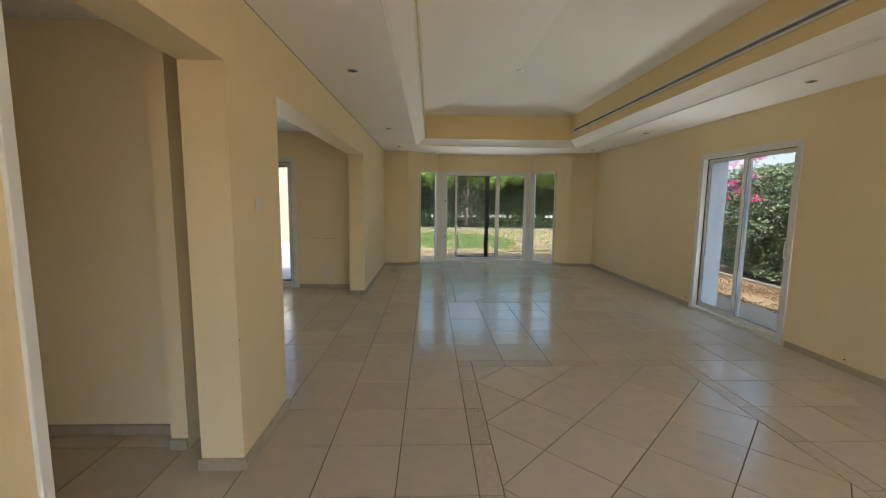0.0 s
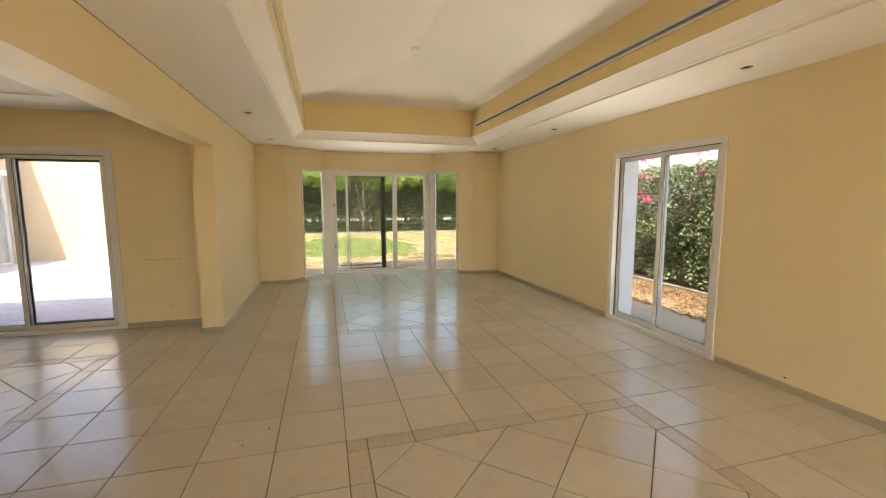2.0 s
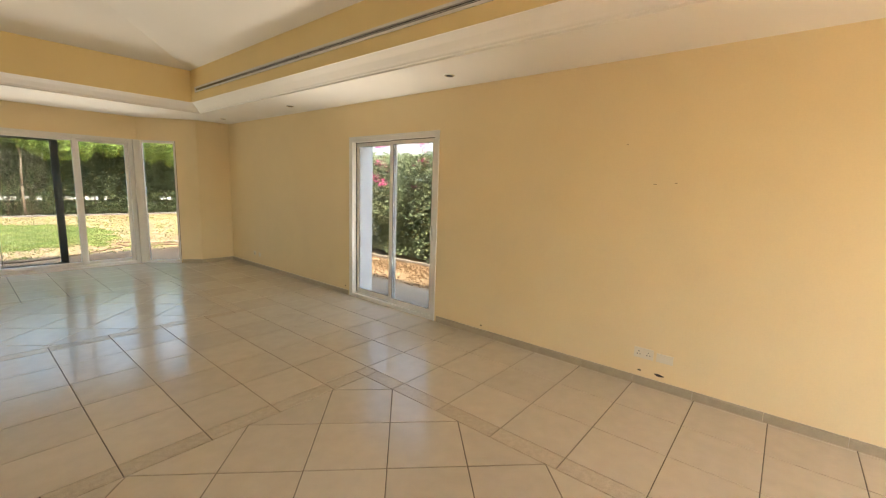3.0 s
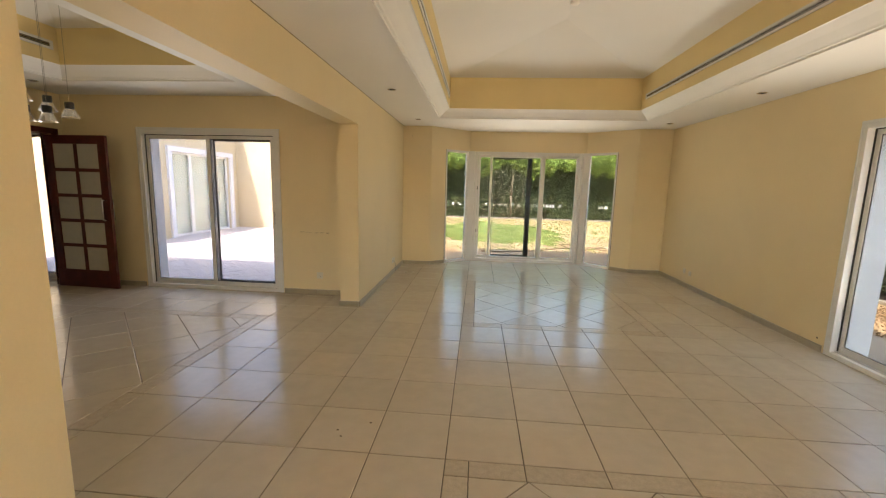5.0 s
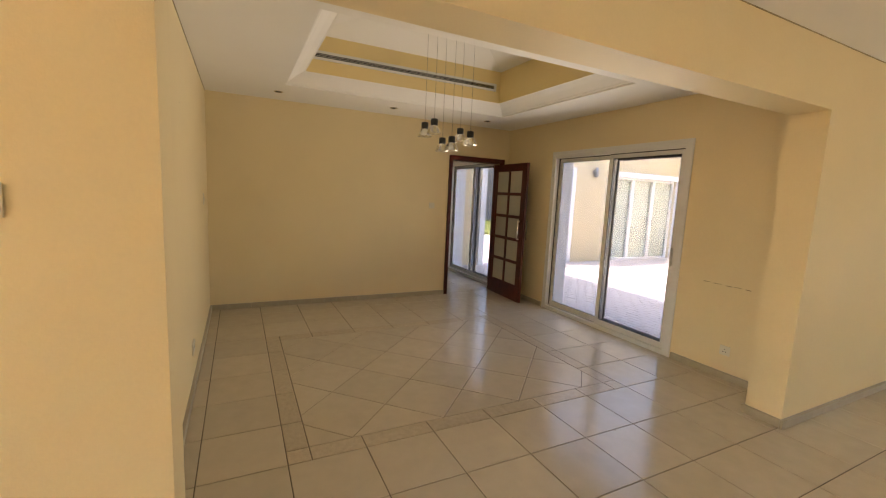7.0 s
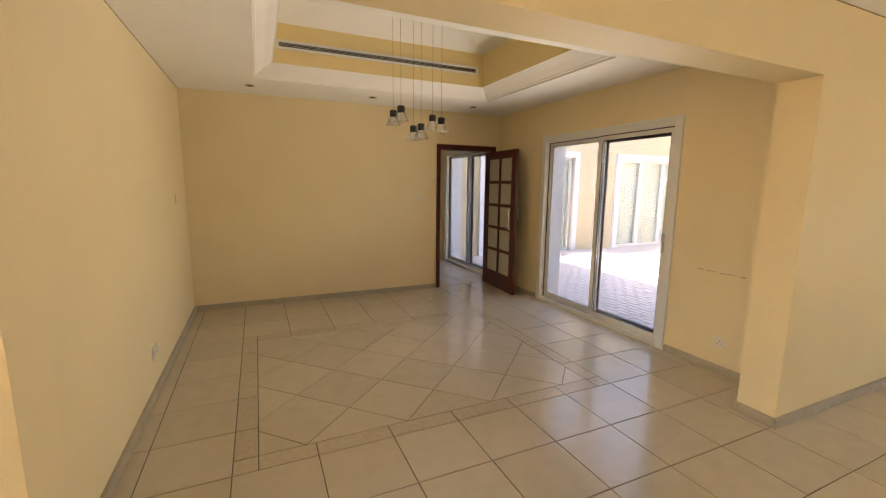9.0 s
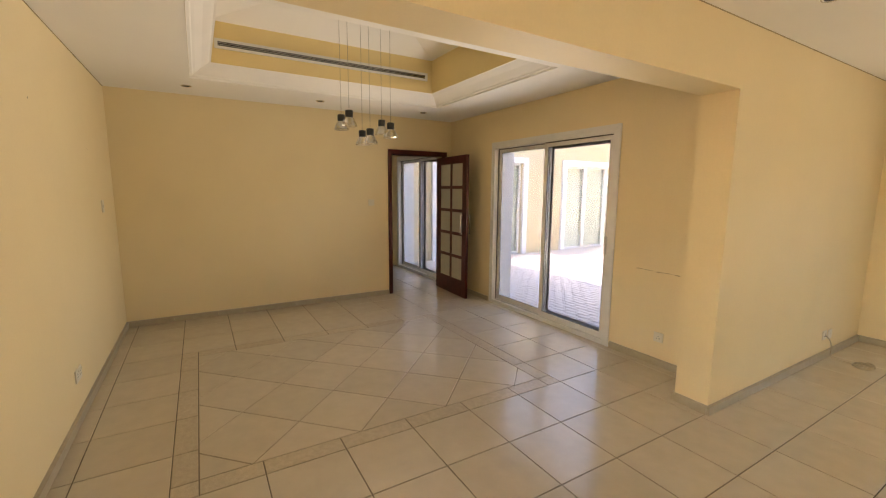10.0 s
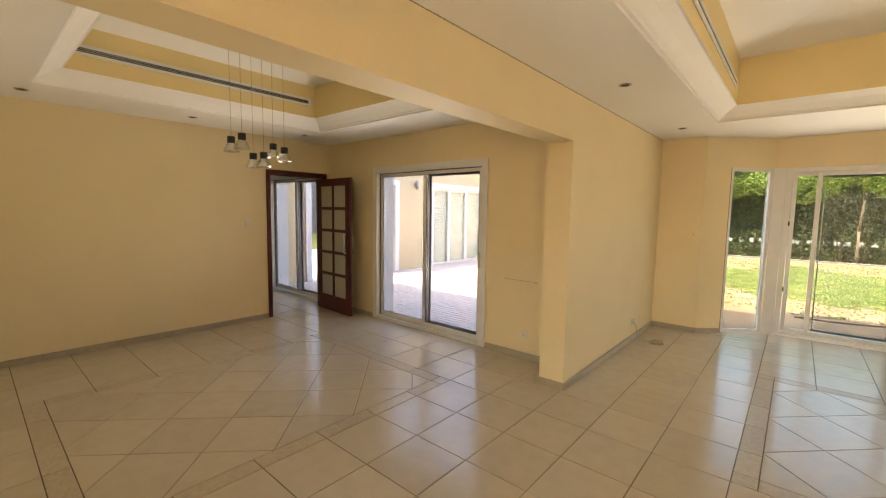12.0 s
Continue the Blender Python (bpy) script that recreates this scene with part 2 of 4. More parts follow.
structure("wall_dining_north", boxes((-8.5, H_DOOR[0], DY1, DY1 + 0.25, -0.2, TOP), (H_DOOR[1], D_DOOR[0], DY1, DY1 + 0.25, -0.2, TOP),
                                     (D_DOOR[1], WX0, DY1, DY1 + 0.25, -0.2, TOP), (H_DOOR[0], H_DOOR[1], DY1, DY1 + 0.25, H_DOOR[2], TOP),
                                     (D_DOOR[0], D_DOOR[1], DY1, DY1 + 0.25, D_DOOR[2], TOP)), WALL, "cream painted wall with a sliding glass door to the courtyard")
structure("wall_dining_west", boxes((DX0 - 0.15, DX0, DY0, W_DOOR[0], 0, CEIL_Z + 0.1), (DX0 - 0.15, DX0, W_DOOR[1], DY1, 0, CEIL_Z + 0.1),
                                    (DX0 - 0.15, DX0, W_DOOR[0], W_DOOR[1], W_DOOR[2], CEIL_Z + 0.1)), WALL, "cream painted wall with a wooden doorway")
structure("wall_dining_south", boxes((-8.5, WX0, 2.74, DY0, -0.2, TOP)), WALL, "plain cream painted dining room wall")
structure("wall_hall_pilaster", boxes((-1.29, -1.19, 2.575, 2.74, 0, CEIL_Z)), WALL, "narrow cream pilaster in the hall")
structure("wall_hall_west", boxes((-4.2, -4.0, SOUTH, 2.74, -0.2, TOP)), WALL, "plain cream hall wall")
structure("wall_corridor_west", boxes((-8.5, -8.25, DY0, DY1, -0.2, TOP)), WALL, "plain cream corridor wall")
structure("wall_corridor_south", boxes((-8.25, DX0 - 0.15, 4.9, 5.1, 0, CEIL_Z + 0.1)), WALL, "plain cream corridor wall")
structure("roof", boxes((-8.6, 4.8, SOUTH - 0.3, DY1 + 0.30, TOP, TOP + 0.12), (WX0 - 0.05, 4.8, DY1 + 0.30, NY + 0.35, TOP, TOP + 0.12),
                        (-0.4, 3.6, NY + 0.35, 10.6, TOP, TOP + 0.12)), EXTCREAM, "flat cream roof slab", "roof")


# ---- ceilings with recessed trays ----
def ring(x0, x1, y0, y1, d):
    return [(x0 + d, y0 + d), (x1 - d, y0 + d), (x1 - d, y1 - d), (x0 + d, y1 - d)]


def tray(name, x0, x1, y0, y1, band_top, ridge_z, profile, ridge_end):
    """Cornice, painted band and hipped top over the opening x0..x1, y0..y1 of a ceiling."""
    bm = bmesh.new()
    loops = [[bm.verts.new((x, y, z)) for x, y in ring(x0, x1, y0, y1, d)] for d, z in profile]
    for a, b in zip(loops, loops[1:]):
        for i in range(4):
            bm.faces.new((a[i], a[(i + 1) % 4], b[(i + 1) % 4], b[i]))
    structure(name + "_cornice", bm, PLASTER, "white stepped plaster cornice round the ceiling recess", "cornice")
    d, z = profile[-1]
    bm = bmesh.new()
    a, b = ([bm.verts.new((x, y, h)) for x, y in ring(x0, x1, y0, y1, d)] for h in (z, band_top))
    for i in range(4):
        bm.faces.new((a[i], a[(i + 1) % 4], b[(i + 1) % 4], b[i]))
    structure(name + "_band", bm, BAND, "deep cream painted upright of the ceiling recess", "ceiling")
    bm = bmesh.new()
    c = [bm.verts.new((x, y, band_top)) for x, y in ring(x0, x1, y0, y1, d)]
    xm = (x0 + x1) / 2
    r0, r1 = bm.verts.new((xm, y0 + ridge_end, ridge_z)), bm.verts.new((xm, y1 - ridge_end, ridge_z))
    for f in ((c[0], c[1], r0), (c[1], c[2], r1, r0), (c[2], c[3], r1), (c[3], c[0], r0, r1)):
        bm.faces.new(f)
    structure(name + "_top", bm, CEIL, "white hipped ceiling over the recess", "ceiling")


LT = (-0.03, 3.22, -1.60, 8.72)
DT = (-4.16, -2.08, 3.71, 6.42)
PROFILE = [(0.002, CEIL_Z + 0.002), (0.004, CEIL_Z + 0.016), (0.022, CEIL_Z + 0.02), (0.03, CEIL_Z + 0.032), (0.05, CEIL_Z + 0.045), (0.10, CEIL_Z + 0.085),
           (0.15, CEIL_Z + 0.115), (0.165, CEIL_Z + 0.125), (0.18, CEIL_Z + 0.125)]
structure("ceiling_living", boxes((WX1, LT[0], SOUTH, NY, CEIL_Z, CEIL_Z + 0.05), (LT[1], EX0, SOUTH, NY, CEIL_Z, CEIL_Z + 0.05),
                                  (LT[0], LT[1], SOUTH, LT[2], CEIL_Z, CEIL_Z + 0.05), (LT[0], LT[1], LT[3], NY, CEIL_Z, CEIL_Z + 0.05),
                                  (-0.24, 3.46, NY, 10.24, CEIL_Z, CEIL_Z + 0.05)), CEIL, "white painted lower ceiling", "ceiling")
structure("ceiling_dining", boxes((DX0, DT[0], DY0, DY1, CEIL_Z, CEIL_Z + 0.05), (DT[1], WX0, DY0, DY1, CEIL_Z, CEIL_Z + 0.05),
                                  (DT[0], DT[1], DY0, DT[2], CEIL_Z, CEIL_Z + 0.05), (DT[0], DT[1], DT[3], DY1, CEIL_Z, CEIL_Z + 0.05)),
          CEIL, "white painted lower ceiling", "ceiling")
structure("ceiling_hall", boxes((-4.0, WX0, SOUTH, 2.74, 2.50, 2.55)), CEIL, "white hall ceiling", "ceiling")
structure("ceiling_corridor", boxes((-8.25, DX0 - 0.15, 5.1, DY1, CEIL_Z, CEIL_Z + 0.05)), CEIL, "white corridor ceiling", "ceiling")
tray("ceiling_recess_living", *LT, 3.165, 3.46, PROFILE, 1.64)
tray("ceiling_recess_dining", *DT, 3.08, 3.30, PROFILE, 1.15)


# ---- sliding doors ----
def sliding_door(name, origin, along, width, height, label, screen=None, fixed_first=True, depth_out=0.10, surround=True, glass=None, rim=(0.018, 0.034, 0.036)):
    """A two-leaf sliding door: local x runs along the wall, y points outdoors, z up."""
    ax = Vector((*along, 0)).normalized()
    m = Matrix.Translation((*origin, 0)) @ Matrix(((ax.x, -ax.y, 0, 0), (ax.y, ax.x, 0, 0), (0, 0, 1, 0), (0, 0, 0, 1)))
    door = thing(name, label, "sliding door", kind="structure", at=m)
    w, h, t = width, height, 0.05
    bm = boxes((0, t, -0.012, 0.11, 0, h), (w - t, w, -0.012, 0.11, 0, h), (t, w - t, -0.012, 0.11, h - t, h), (t, w - t, -0.012, 0.11, 0, 0.045), bevel=0.004)
    part("door_frame", bm, UPVC, door, "white plastic outer frame")
    bm = boxes((-rim[0], 0.0, -0.016, 0.0, 0, h + rim[2]), (w, w + rim[1], -0.016, 0.0, 0, h + rim[2]), (0, w, -0.016, 0.0, h, h + rim[2]), bevel=0.004)
    part("casing", bm, UPVC, door, "flat white casing on the wall")
    part("track", boxes((t, w - t, 0.03, 0.036, 0.045, 0.056), (t, w - t, 0.070, 0.076, 0.045, 0.056)), CHROME, door, "metal floor track")
    mid = w / 2
    s = 0.05
    for y_ in ((0.050, 0.006) if fixed_first else (0.006, 0.050)):
        first_half = (y_ > 0.03) == fixed_first
        xs_ = (t, t + 0.008) if first_half else (w - t - 0.008, w - t)
        run = (t + 0.008, mid) if first_half else (mid, w - t - 0.008)
        part("seal", boxes((*xs_, y_, y_ + 0.011, 0.058, h - t), (*run, y_, y_ + 0.011, h - t - 0.008, h - t)), GASKET, door, "dark brush seal between frame and sash")
    for i, (a, b, y) in enumerate(((t, mid + s / 2, 0.062 if fixed_first else 0.018), (mid - s / 2, w - t, 0.018 if fixed_first else 0.062))):
        z0, z1 = 0.05, h - t
        bm = boxes((a, a + s, y, y + 0.035, z0, z1), (b - s, b, y, y + 0.035, z0, z1), (a + s, b - s, y, y + 0.035, z1 - s, z1), (a + s, b - s, y, y + 0.035, z0, z0 + s + 0.01), bevel=0.004)
        sash = part("sash", bm, UPVC, door)
        pane = part("pane", boxes((a + s - 0.008, b - s + 0.008, y + 0.014, y + 0.020, z0 + s, z1 - s + 0.008)), glass or GLASS, sash, "clear glass pane")
        pane.visible_shadow = False
        g = 0.006
        part("gasket", boxes((a + s, a + s + g, y + 0.006, y + 0.013, z0 + s + 0.01, z1 - s), (b - s - g, b - s, y + 0.006, y + 0.013, z0 + s + 0.01, z1 - s),
                             (a + s + g, b - s - g, y + 0.006, y + 0.013, z1 - s - g, z1 - s), (a + s + g, b - s - g, y + 0.006, y + 0.013, z0 + s + 0.01, z0 + s + 0.01 + g)), GASKET, sash)
    if screen:
        a, b = screen
        y, f = 0.100, 0.072
        z0, z1 = 0.05, h - t
        bm = boxes((a, a + f, y, y + 0.02, z0, z1), (b - f, b, y, y + 0.02, z0, z1), (a + f, b - f, y, y + 0.02, z1 - f, z1), (a + f, b - f, y, y + 0.02, z0, z0 + f), bevel=0.003)
        part("screen_frame", bm, DARKFRAME, door, "dark framed insect screen")
    bm = boxes((w - t - 0.036, w - t - 0.02, -0.010 if not fixed_first else -0.012, 0.018, 0.92, 1.10), bevel=0.004)
    part("handle", bm, UPVC, door, "white plastic pull handle")
    if surround:
        d0, d1, q = 0.25, 0.25 + depth_out, 0.14
        bm = boxes((-q, 0.012, d0 + 0.002, d1, -0.12, h + q), (w - 0.012, w + q, d0 + 0.002, d1, -0.12, h + q), (0.012, w - 0.012, d0 + 0.002, d1, h - 0.012, h + q),
                   (0.001, 0.012, 0.114, d0 + 0.002, -0.12, h), (w - 0.012, w - 0.001, 0.114, d0 + 0.002, -0.12, h), (0.012, w - 0.012, 0.114, d0 + 0.002, h - 0.012, h - 0.001))
        part("outer_surround", bm, EXTWHITE, door, "white rendered outdoor surround")
        bm = boxes((0.002, w - 0.002, 0.112, d0 + 0.06, -0.1, -0.004))
        part("threshold", bm, STONE, door, "pale stone threshold")
    return door


sliding_door("door_garden_east", (EX0, E_DOOR[1]), (0, -1), E_DOOR[1] - E_DOOR[0], E_DOOR[2], "white sliding glass door to the side garden", depth_out=0.12, rim=(0.015, 0.015, 0.020))
sliding_door("door_courtyard", (D_DOOR[0], DY1), (1, 0), D_DOOR[1] - D_DOOR[0], D_DOOR[2], "white sliding glass door to the paved courtyard", screen=(0.93, 1.86), glass=GREYGLASS)
sliding_door("door_corridor", (H_DOOR[0], DY1), (1, 0), H_DOOR[1] - H_DOOR[0], H_DOOR[2], "white sliding glass door seen beyond the doorway", screen=(0.90, 1.79), glass=GREYGLASS)

# bay glazing: two slanted side lights and a wide sliding door
bay = thing("window_bay", "white framed bay of fixed lights and sliding doors", "bay window", kind="structure")


def light_between(p, q, z0, z1, f, name, jamb, nrm_d=0.05):
    """Fixed light with frame f between two plan points."""
    a, b = Vector((*p, 0)), Vector((*q, 0))
    ax = (b - a).normalized()
    w = (b - a).length
    m = Matrix.Translation(a) @ Matrix(((ax.x, -ax.y, 0, 0), (ax.y, ax.x, 0, 0), (0, 0, 1, 0), (0, 0, 0, 1)))
    d = nrm_d
    bm = boxes((0, f, 0.01, 0.01 + d, z0, z1), (w - f, w, 0.01, 0.01 + d, z0, z1), (f, w - f, 0.01, 0.01 + d, z1 - f, z1), (f, w - f, 0.01, 0.01 + d, z0, z0 + f), m=m)
    fr = part(name, bm, UPVC, bay)
    pane = part("pane", boxes((f - 0.005, w - f + 0.005, 0.03, 0.036, z0 + f - 0.005, z1 - f + 0.005), m=m), GLASS, fr, "clear glass pane")
    pane.visible_shadow = False
    a0, a1 = (-0.001, 0.010) if jamb == 0 else (w - 0.010, w + 0.001)
    part("sealant", boxes((a0, a1, 0.002, 0.010, z0, z1), m=m), SEALANT, fr, "brown sealant along the wall")
    return m, w


light_between(JAMB_L, (0.435, 10.218), 0.0, BH, 0.045, "side_light_frame", 0)
light_between((2.745, 10.218), JAMB_R, 0.0, BH, 0.045, "side_light_frame", 1)
for cx, cy in ((0.495, 10.26), (2.725, 10.26)):
    part("corner_post", boxes((cx - 0.065, cx + 0.065, cy - 0.045, cy + 0.06, 0.0, BH), bevel=0.006), UPVC, bay, "white corner post")
bx0, bx1, by = 0.562, 2.658, 10.25
t = 0.06
part("door_frame", boxes((bx0, bx0 + t, by, by + 0.12, 0, BH), (bx1 - t, bx1, by, by + 0.12, 0, BH), (bx0 + t, bx1 - t, by, by + 0.12, BH - t, BH),
                         (bx0 + t, bx1 - t, by, by + 0.12, 0, 0.05), bevel=0.004), UPVC, bay)
mid = (bx0 + bx1) / 2
for a, b, y, pane_mat in ((0.625, 1.90, by + 0.062, GLASS), (1.902, bx1 - t, by + 0.062, GLASS), (0.862, 1.905, by + 0.018, CLEAR)):
    s = 0.047
    z0, z1 = 0.055, BH - t
    sash = part("sash", boxes((a, a + s, y, y + 0.035, z0, z1), (b - s, b, y, y + 0.035, z0, z1), (a + s, b - s, y, y + 0.035, z1 - s, z1),
                              (a + s, b - s, y, y + 0.035, z0, z0 + s), bevel=0.004), UPVC, bay)
    pane = part("pane", boxes((a + s - 0.006, b - s + 0.006, y + 0.014, y + 0.020, z0 + s - 0.006, z1 - s + 0.006)), pane_mat, sash, "clear glass pane")
    pane.visible_shadow = False
a, b, y, f = 0.935, 1.70, by + 0.102, 0.10
part("screen_frame", boxes((a, a + 0.012, y, y + 0.016, 0.055, BH - t), (b - f, b, y, y + 0.016, 0.055, BH - t), (a + 0.012, b - f, y, y + 0.016, BH - t - 0.075, BH - t),
                           (a + 0.012, b - f, y, y + 0.016, 0.055, 0.125)), SCREENFRAME, bay, "grey framed insect screen")
part("handle", boxes((bx0 + 0.075, bx0 + 0.09, by + 0.035, by + 0.062, 0.90, 1.10), bevel=0.004), UPVC, bay)
for z in (0.62, 1.48):
    part("latch", boxes((bx0 + 0.052, bx0 + 0.070, by - 0.012, by + 0.004, z - 0.03, z + 0.03), bevel=0.003), BLACK, bay, "dark metal keep on the frame")
part("latch", boxes((bx0 - 0.02, bx0 + 0.0, by - 0.015, by, 0.55, 0.62), bevel=0.003), UPVC, bay)


# ---- wooden doorway with an open glazed door ----
y0, y1, h = W_DOOR
fr = thing("door_frame_dining", "dark red mahogany door frame in the cream wall", "door frame", kind="structure")
part("jamb", boxes((DX0 - 0.16, DX0 + 0.012, y0 - 0.035, y0 + 0.0, 0, h + 0.035), bevel=0.004), WOOD, fr)
part("jamb", boxes((DX0 - 0.16, DX0 + 0.012, y1, y1 + 0.035, 0, h + 0.035), bevel=0.004), WOOD, fr)
part("head", boxes((DX0 - 0.16, DX0 + 0.012, y0, y1, h, h + 0.035), bevel=0.004), WOOD, fr)
part("architrave", boxes((DX0, DX0 + 0.022, y0 - 0.06, y0 - 0.006, 0, h + 0.07), bevel=0.005), WOOD, fr)
part("architrave", boxes((DX0, DX0 + 0.022, y1 + 0.006, y1 + 0.08, 0, h + 0.07), bevel=0.005), WOOD, fr)
part("architrave", boxes((DX0 + 0.001, DX0 + 0.021, y0 - 0.006, y1 + 0.006, h + 0.008, h + 0.07), bevel=0.005), WOOD, fr)

hinge = Vector((DX0 - 0.07, y1 - 0.003, 0.008))
tip = Vector((-4.16, 6.932, 0.008))
ax = (tip - hinge).normalized()
m = Matrix.Translation(hinge) @ Matrix(((ax.x, -ax.y, 0, 0), (ax.y, ax.x, 0, 0), (0, 0, 1, 0), (0, 0, 0, 1)))
leaf = thing("glazed_door", "open red mahogany door with ten frosted panes", "door", at=m)
LW, LH, T0, T1 = 0.91, 2.02, -0.042, 0.0
st, top_r, bot_r, bar = 0.115, 0.11, 0.24, 0.045
part("stile", boxes((0, st, T0, T1, 0, LH), bevel=0.004), WOOD, leaf)
part("stile", boxes((LW - st, LW, T0, T1, 0, LH), bevel=0.004), WOOD, leaf)
part("rail", boxes((st, LW - st, T0 + 0.001, T1 - 0.001, LH - top_r, LH), bevel=0.003), WOOD, leaf)
part("rail", boxes((st, LW - st, T0 + 0.001, T1 - 0.001, 0, bot_r), bevel=0.003), WOOD, leaf)
cx = LW / 2
part("muntin", boxes((cx - bar / 2, cx + bar / 2, T0 + 0.004, T1 - 0.004, bot_r, LH - top_r), bevel=0.003), WOOD, leaf)
cell = (LH - top_r - bot_r) / 5
for i in range(1, 5):
    z = bot_r + i * cell
    bars = boxes((st, cx - bar / 2, T0 + 0.004, T1 - 0.004, z - bar / 2, z + bar / 2), (cx + bar / 2, LW - st, T0 + 0.004, T1 - 0.004, z - bar / 2, z + bar / 2), bevel=0.003)
    part("muntin", bars, WOOD, leaf)
for i in range(5):
    for a, b in ((st, cx - bar / 2), (cx + bar / 2, LW - st)):
        z0 = bot_r + i * cell + (bar / 2 if i else 0)
        z1 = bot_r + (i + 1) * cell - (bar / 2 if i < 4 else 0)
        part("glass_pane", boxes((a - 0.004, b + 0.004, -0.025, -0.019, z0 - 0.004, z1 + 0.004)), FROST, leaf, "frosted glass pane")
for side in (-1, 1):
    yb = T0 if side < 0 else T1
    bm = bmesh.new()
    yo = yb + side * 0.055
    xh = LW - 0.055
    for z in (0.93, 1.19):
        cyl(bm, (xh, yb, z), (xh, yo, z), 0.010, n=12)
    cyl(bm, (xh, yo, 0.92), (xh, yo, 1.20), 0.010, n=12)
    part("pull_handle", bm, CHROME, leaf, "bent steel pull handle")
for z in (0.25, 1.0, 1.78):
    bm = bmesh.new()
    cyl(bm, (-0.006, 0.004, z - 0.045), (-0.006, 0.004, z + 0.045), 0.007, n=10)
    part("hinge", bm, CHROME, leaf, "steel hinge")


# ---- air slots, downlights, pendants ----
def air_slot(x, y0, y1, z, face, hh=0.075):
    """Linear diffuser on an upright at x; face is +1 or -1: the way it looks."""
    ob = thing("air_diffuser", "long white linear air diffuser with dark slots", "air vent", group="air diffusers", at=Matrix.Translation((x, (y0 + y1) / 2, z)))
    L = (y1 - y0) / 2

    def bx(a, b, c, d, e, f):
        a, b = sorted((face * a, face * b))
        return (a, b, c, d, e, f)
    part("backing", boxes(bx(0.001, 0.003, -L, L, -hh / 2, hh / 2)), SLOT, ob, "black slot depth")
    e = 0.024 if hh > 0.08 else 0.02
    part("frame", boxes(bx(0.003, 0.014, -L, L, hh / 2 - e, hh / 2), bx(0.003, 0.014, -L, L, -hh / 2, -hh / 2 + e),
                        bx(0.003, 0.014, -L, -L + 0.03, -hh / 2 + e, hh / 2 - e), bx(0.003, 0.014, L - 0.03, L, -hh / 2 + e, hh / 2 - e)), UPVC, ob)
    for k in (-1, 1):
        part("slat", boxes(bx(0.004, 0.011, -L + 0.03, L - 0.03, k * 0.0075 - 0.0022, k * 0.0075 + 0.0022)), CHROME, ob)
    return ob


INSET = PROFILE[-1][0]
air_slot(LT[1] - INSET, 1.2, 8.36, 2.865, -1)
air_slot(LT[0] + INSET, 1.2, 8.36, 2.865, 1)
air_slot(DT[0] + INSET, 3.925, 6.175, 2.882, 1, hh=0.088)


def downlight(m):
    ob = thing("downlight", "small round recessed ceiling spotlight, switched off", "ceiling light", group="recessed spotlights", at=m)
    bm = bmesh.new()
    lathe(bm, [(0.034, -0.002), (0.036, -0.006), (0.046, -0.006), (0.05, -0.001)], Matrix())
    part("rim", bm, CHROME, ob, "metal rim")
    bm = bmesh.new()
    lathe(bm, [(0.0001, -0.0012), (0.022, -0.0014), (0.035, -0.003)], Matrix())
    part("bulb", bm, SLOT, ob, "dark unlit bulb")
    return ob


first = downlight(Matrix.Translation((-0.405, 3.855, CEIL_Z)))
for x, y in ((-0.39, 6.72), (-0.39, 8.83), (3.62, 3.90), (3.65, 6.76), (3.66, 8.95), (3.6, 1.0), (-0.40, 1.0), (-4.53, 3.675), (-4.53, 5.03), (-4.52, 6.41)):
    copy_thing(first, Matrix.Translation((x, y, CEIL_Z)))
ros = thing("ceiling_boss", "small round white ceiling rose", "ceiling rose", at=Matrix.Translation((1.585, 6.62, 3.455)))
bm = bmesh.new()
lathe(bm, [(0.0001, -0.035), (0.03, -0.034), (0.05, -0.02), (0.055, 0.0)], Matrix())
part("cap", bm, PLASTER, ros)

BULBGLASS = glass_mat("clear_lamp_glass", (0.97, 0.96, 0.93), 0.08, 0.38)
FILAMENT = mat("pale_lamp_core", (0.85, 0.78, 0.62), 0.2, 0.0)


CABLE = mat("grey_lamp_cable", (0.24, 0.21, 0.17), 0.6)


def pendant(x, y, z, top):
    """A cable, a black socket and a faceted clear shade; z is the middle of the socket."""
    ob = thing("pendant_lamp", "clear faceted glass pendant with a black socket on a thin cable", "pendant light", group="pendant cluster", at=Matrix.Translation((x, y, z)))
    bm = bmesh.new()
    cyl(bm, (0, 0, 0.029), (0, 0, top - z), 0.0014, n=6)
    part("cable", bm, CABLE, ob)
    bm = bmesh.new()
    lathe(bm, [(0.0001, 0.030), (0.029, 0.029), (0.032, 0.025), (0.032, -0.024), (0.029, -0.027)], Matrix(), 20)
    part("socket", bm, BLACK, ob, "black cylindrical socket")
    bm = bmesh.new()
    lathe(bm, [(0.030, -0.025), (0.038, -0.034), (0.066, -0.094), (0.062, -0.100), (0.057, -0.094), (0.032, -0.038)], Matrix(), 12)
    for f in bm.faces:
        f.smooth = False
    part("shade", bm, BULBGLASS, ob, "faceted clear glass shade")
    bm = bmesh.new()
    lathe(bm, [(0.0001, -0.092), (0.015, -0.088), (0.022, -0.062), (0.014, -0.028)], Matrix(), 10)
    part("bulb", bm, FILAMENT, ob, "small capsule bulb")
    return ob


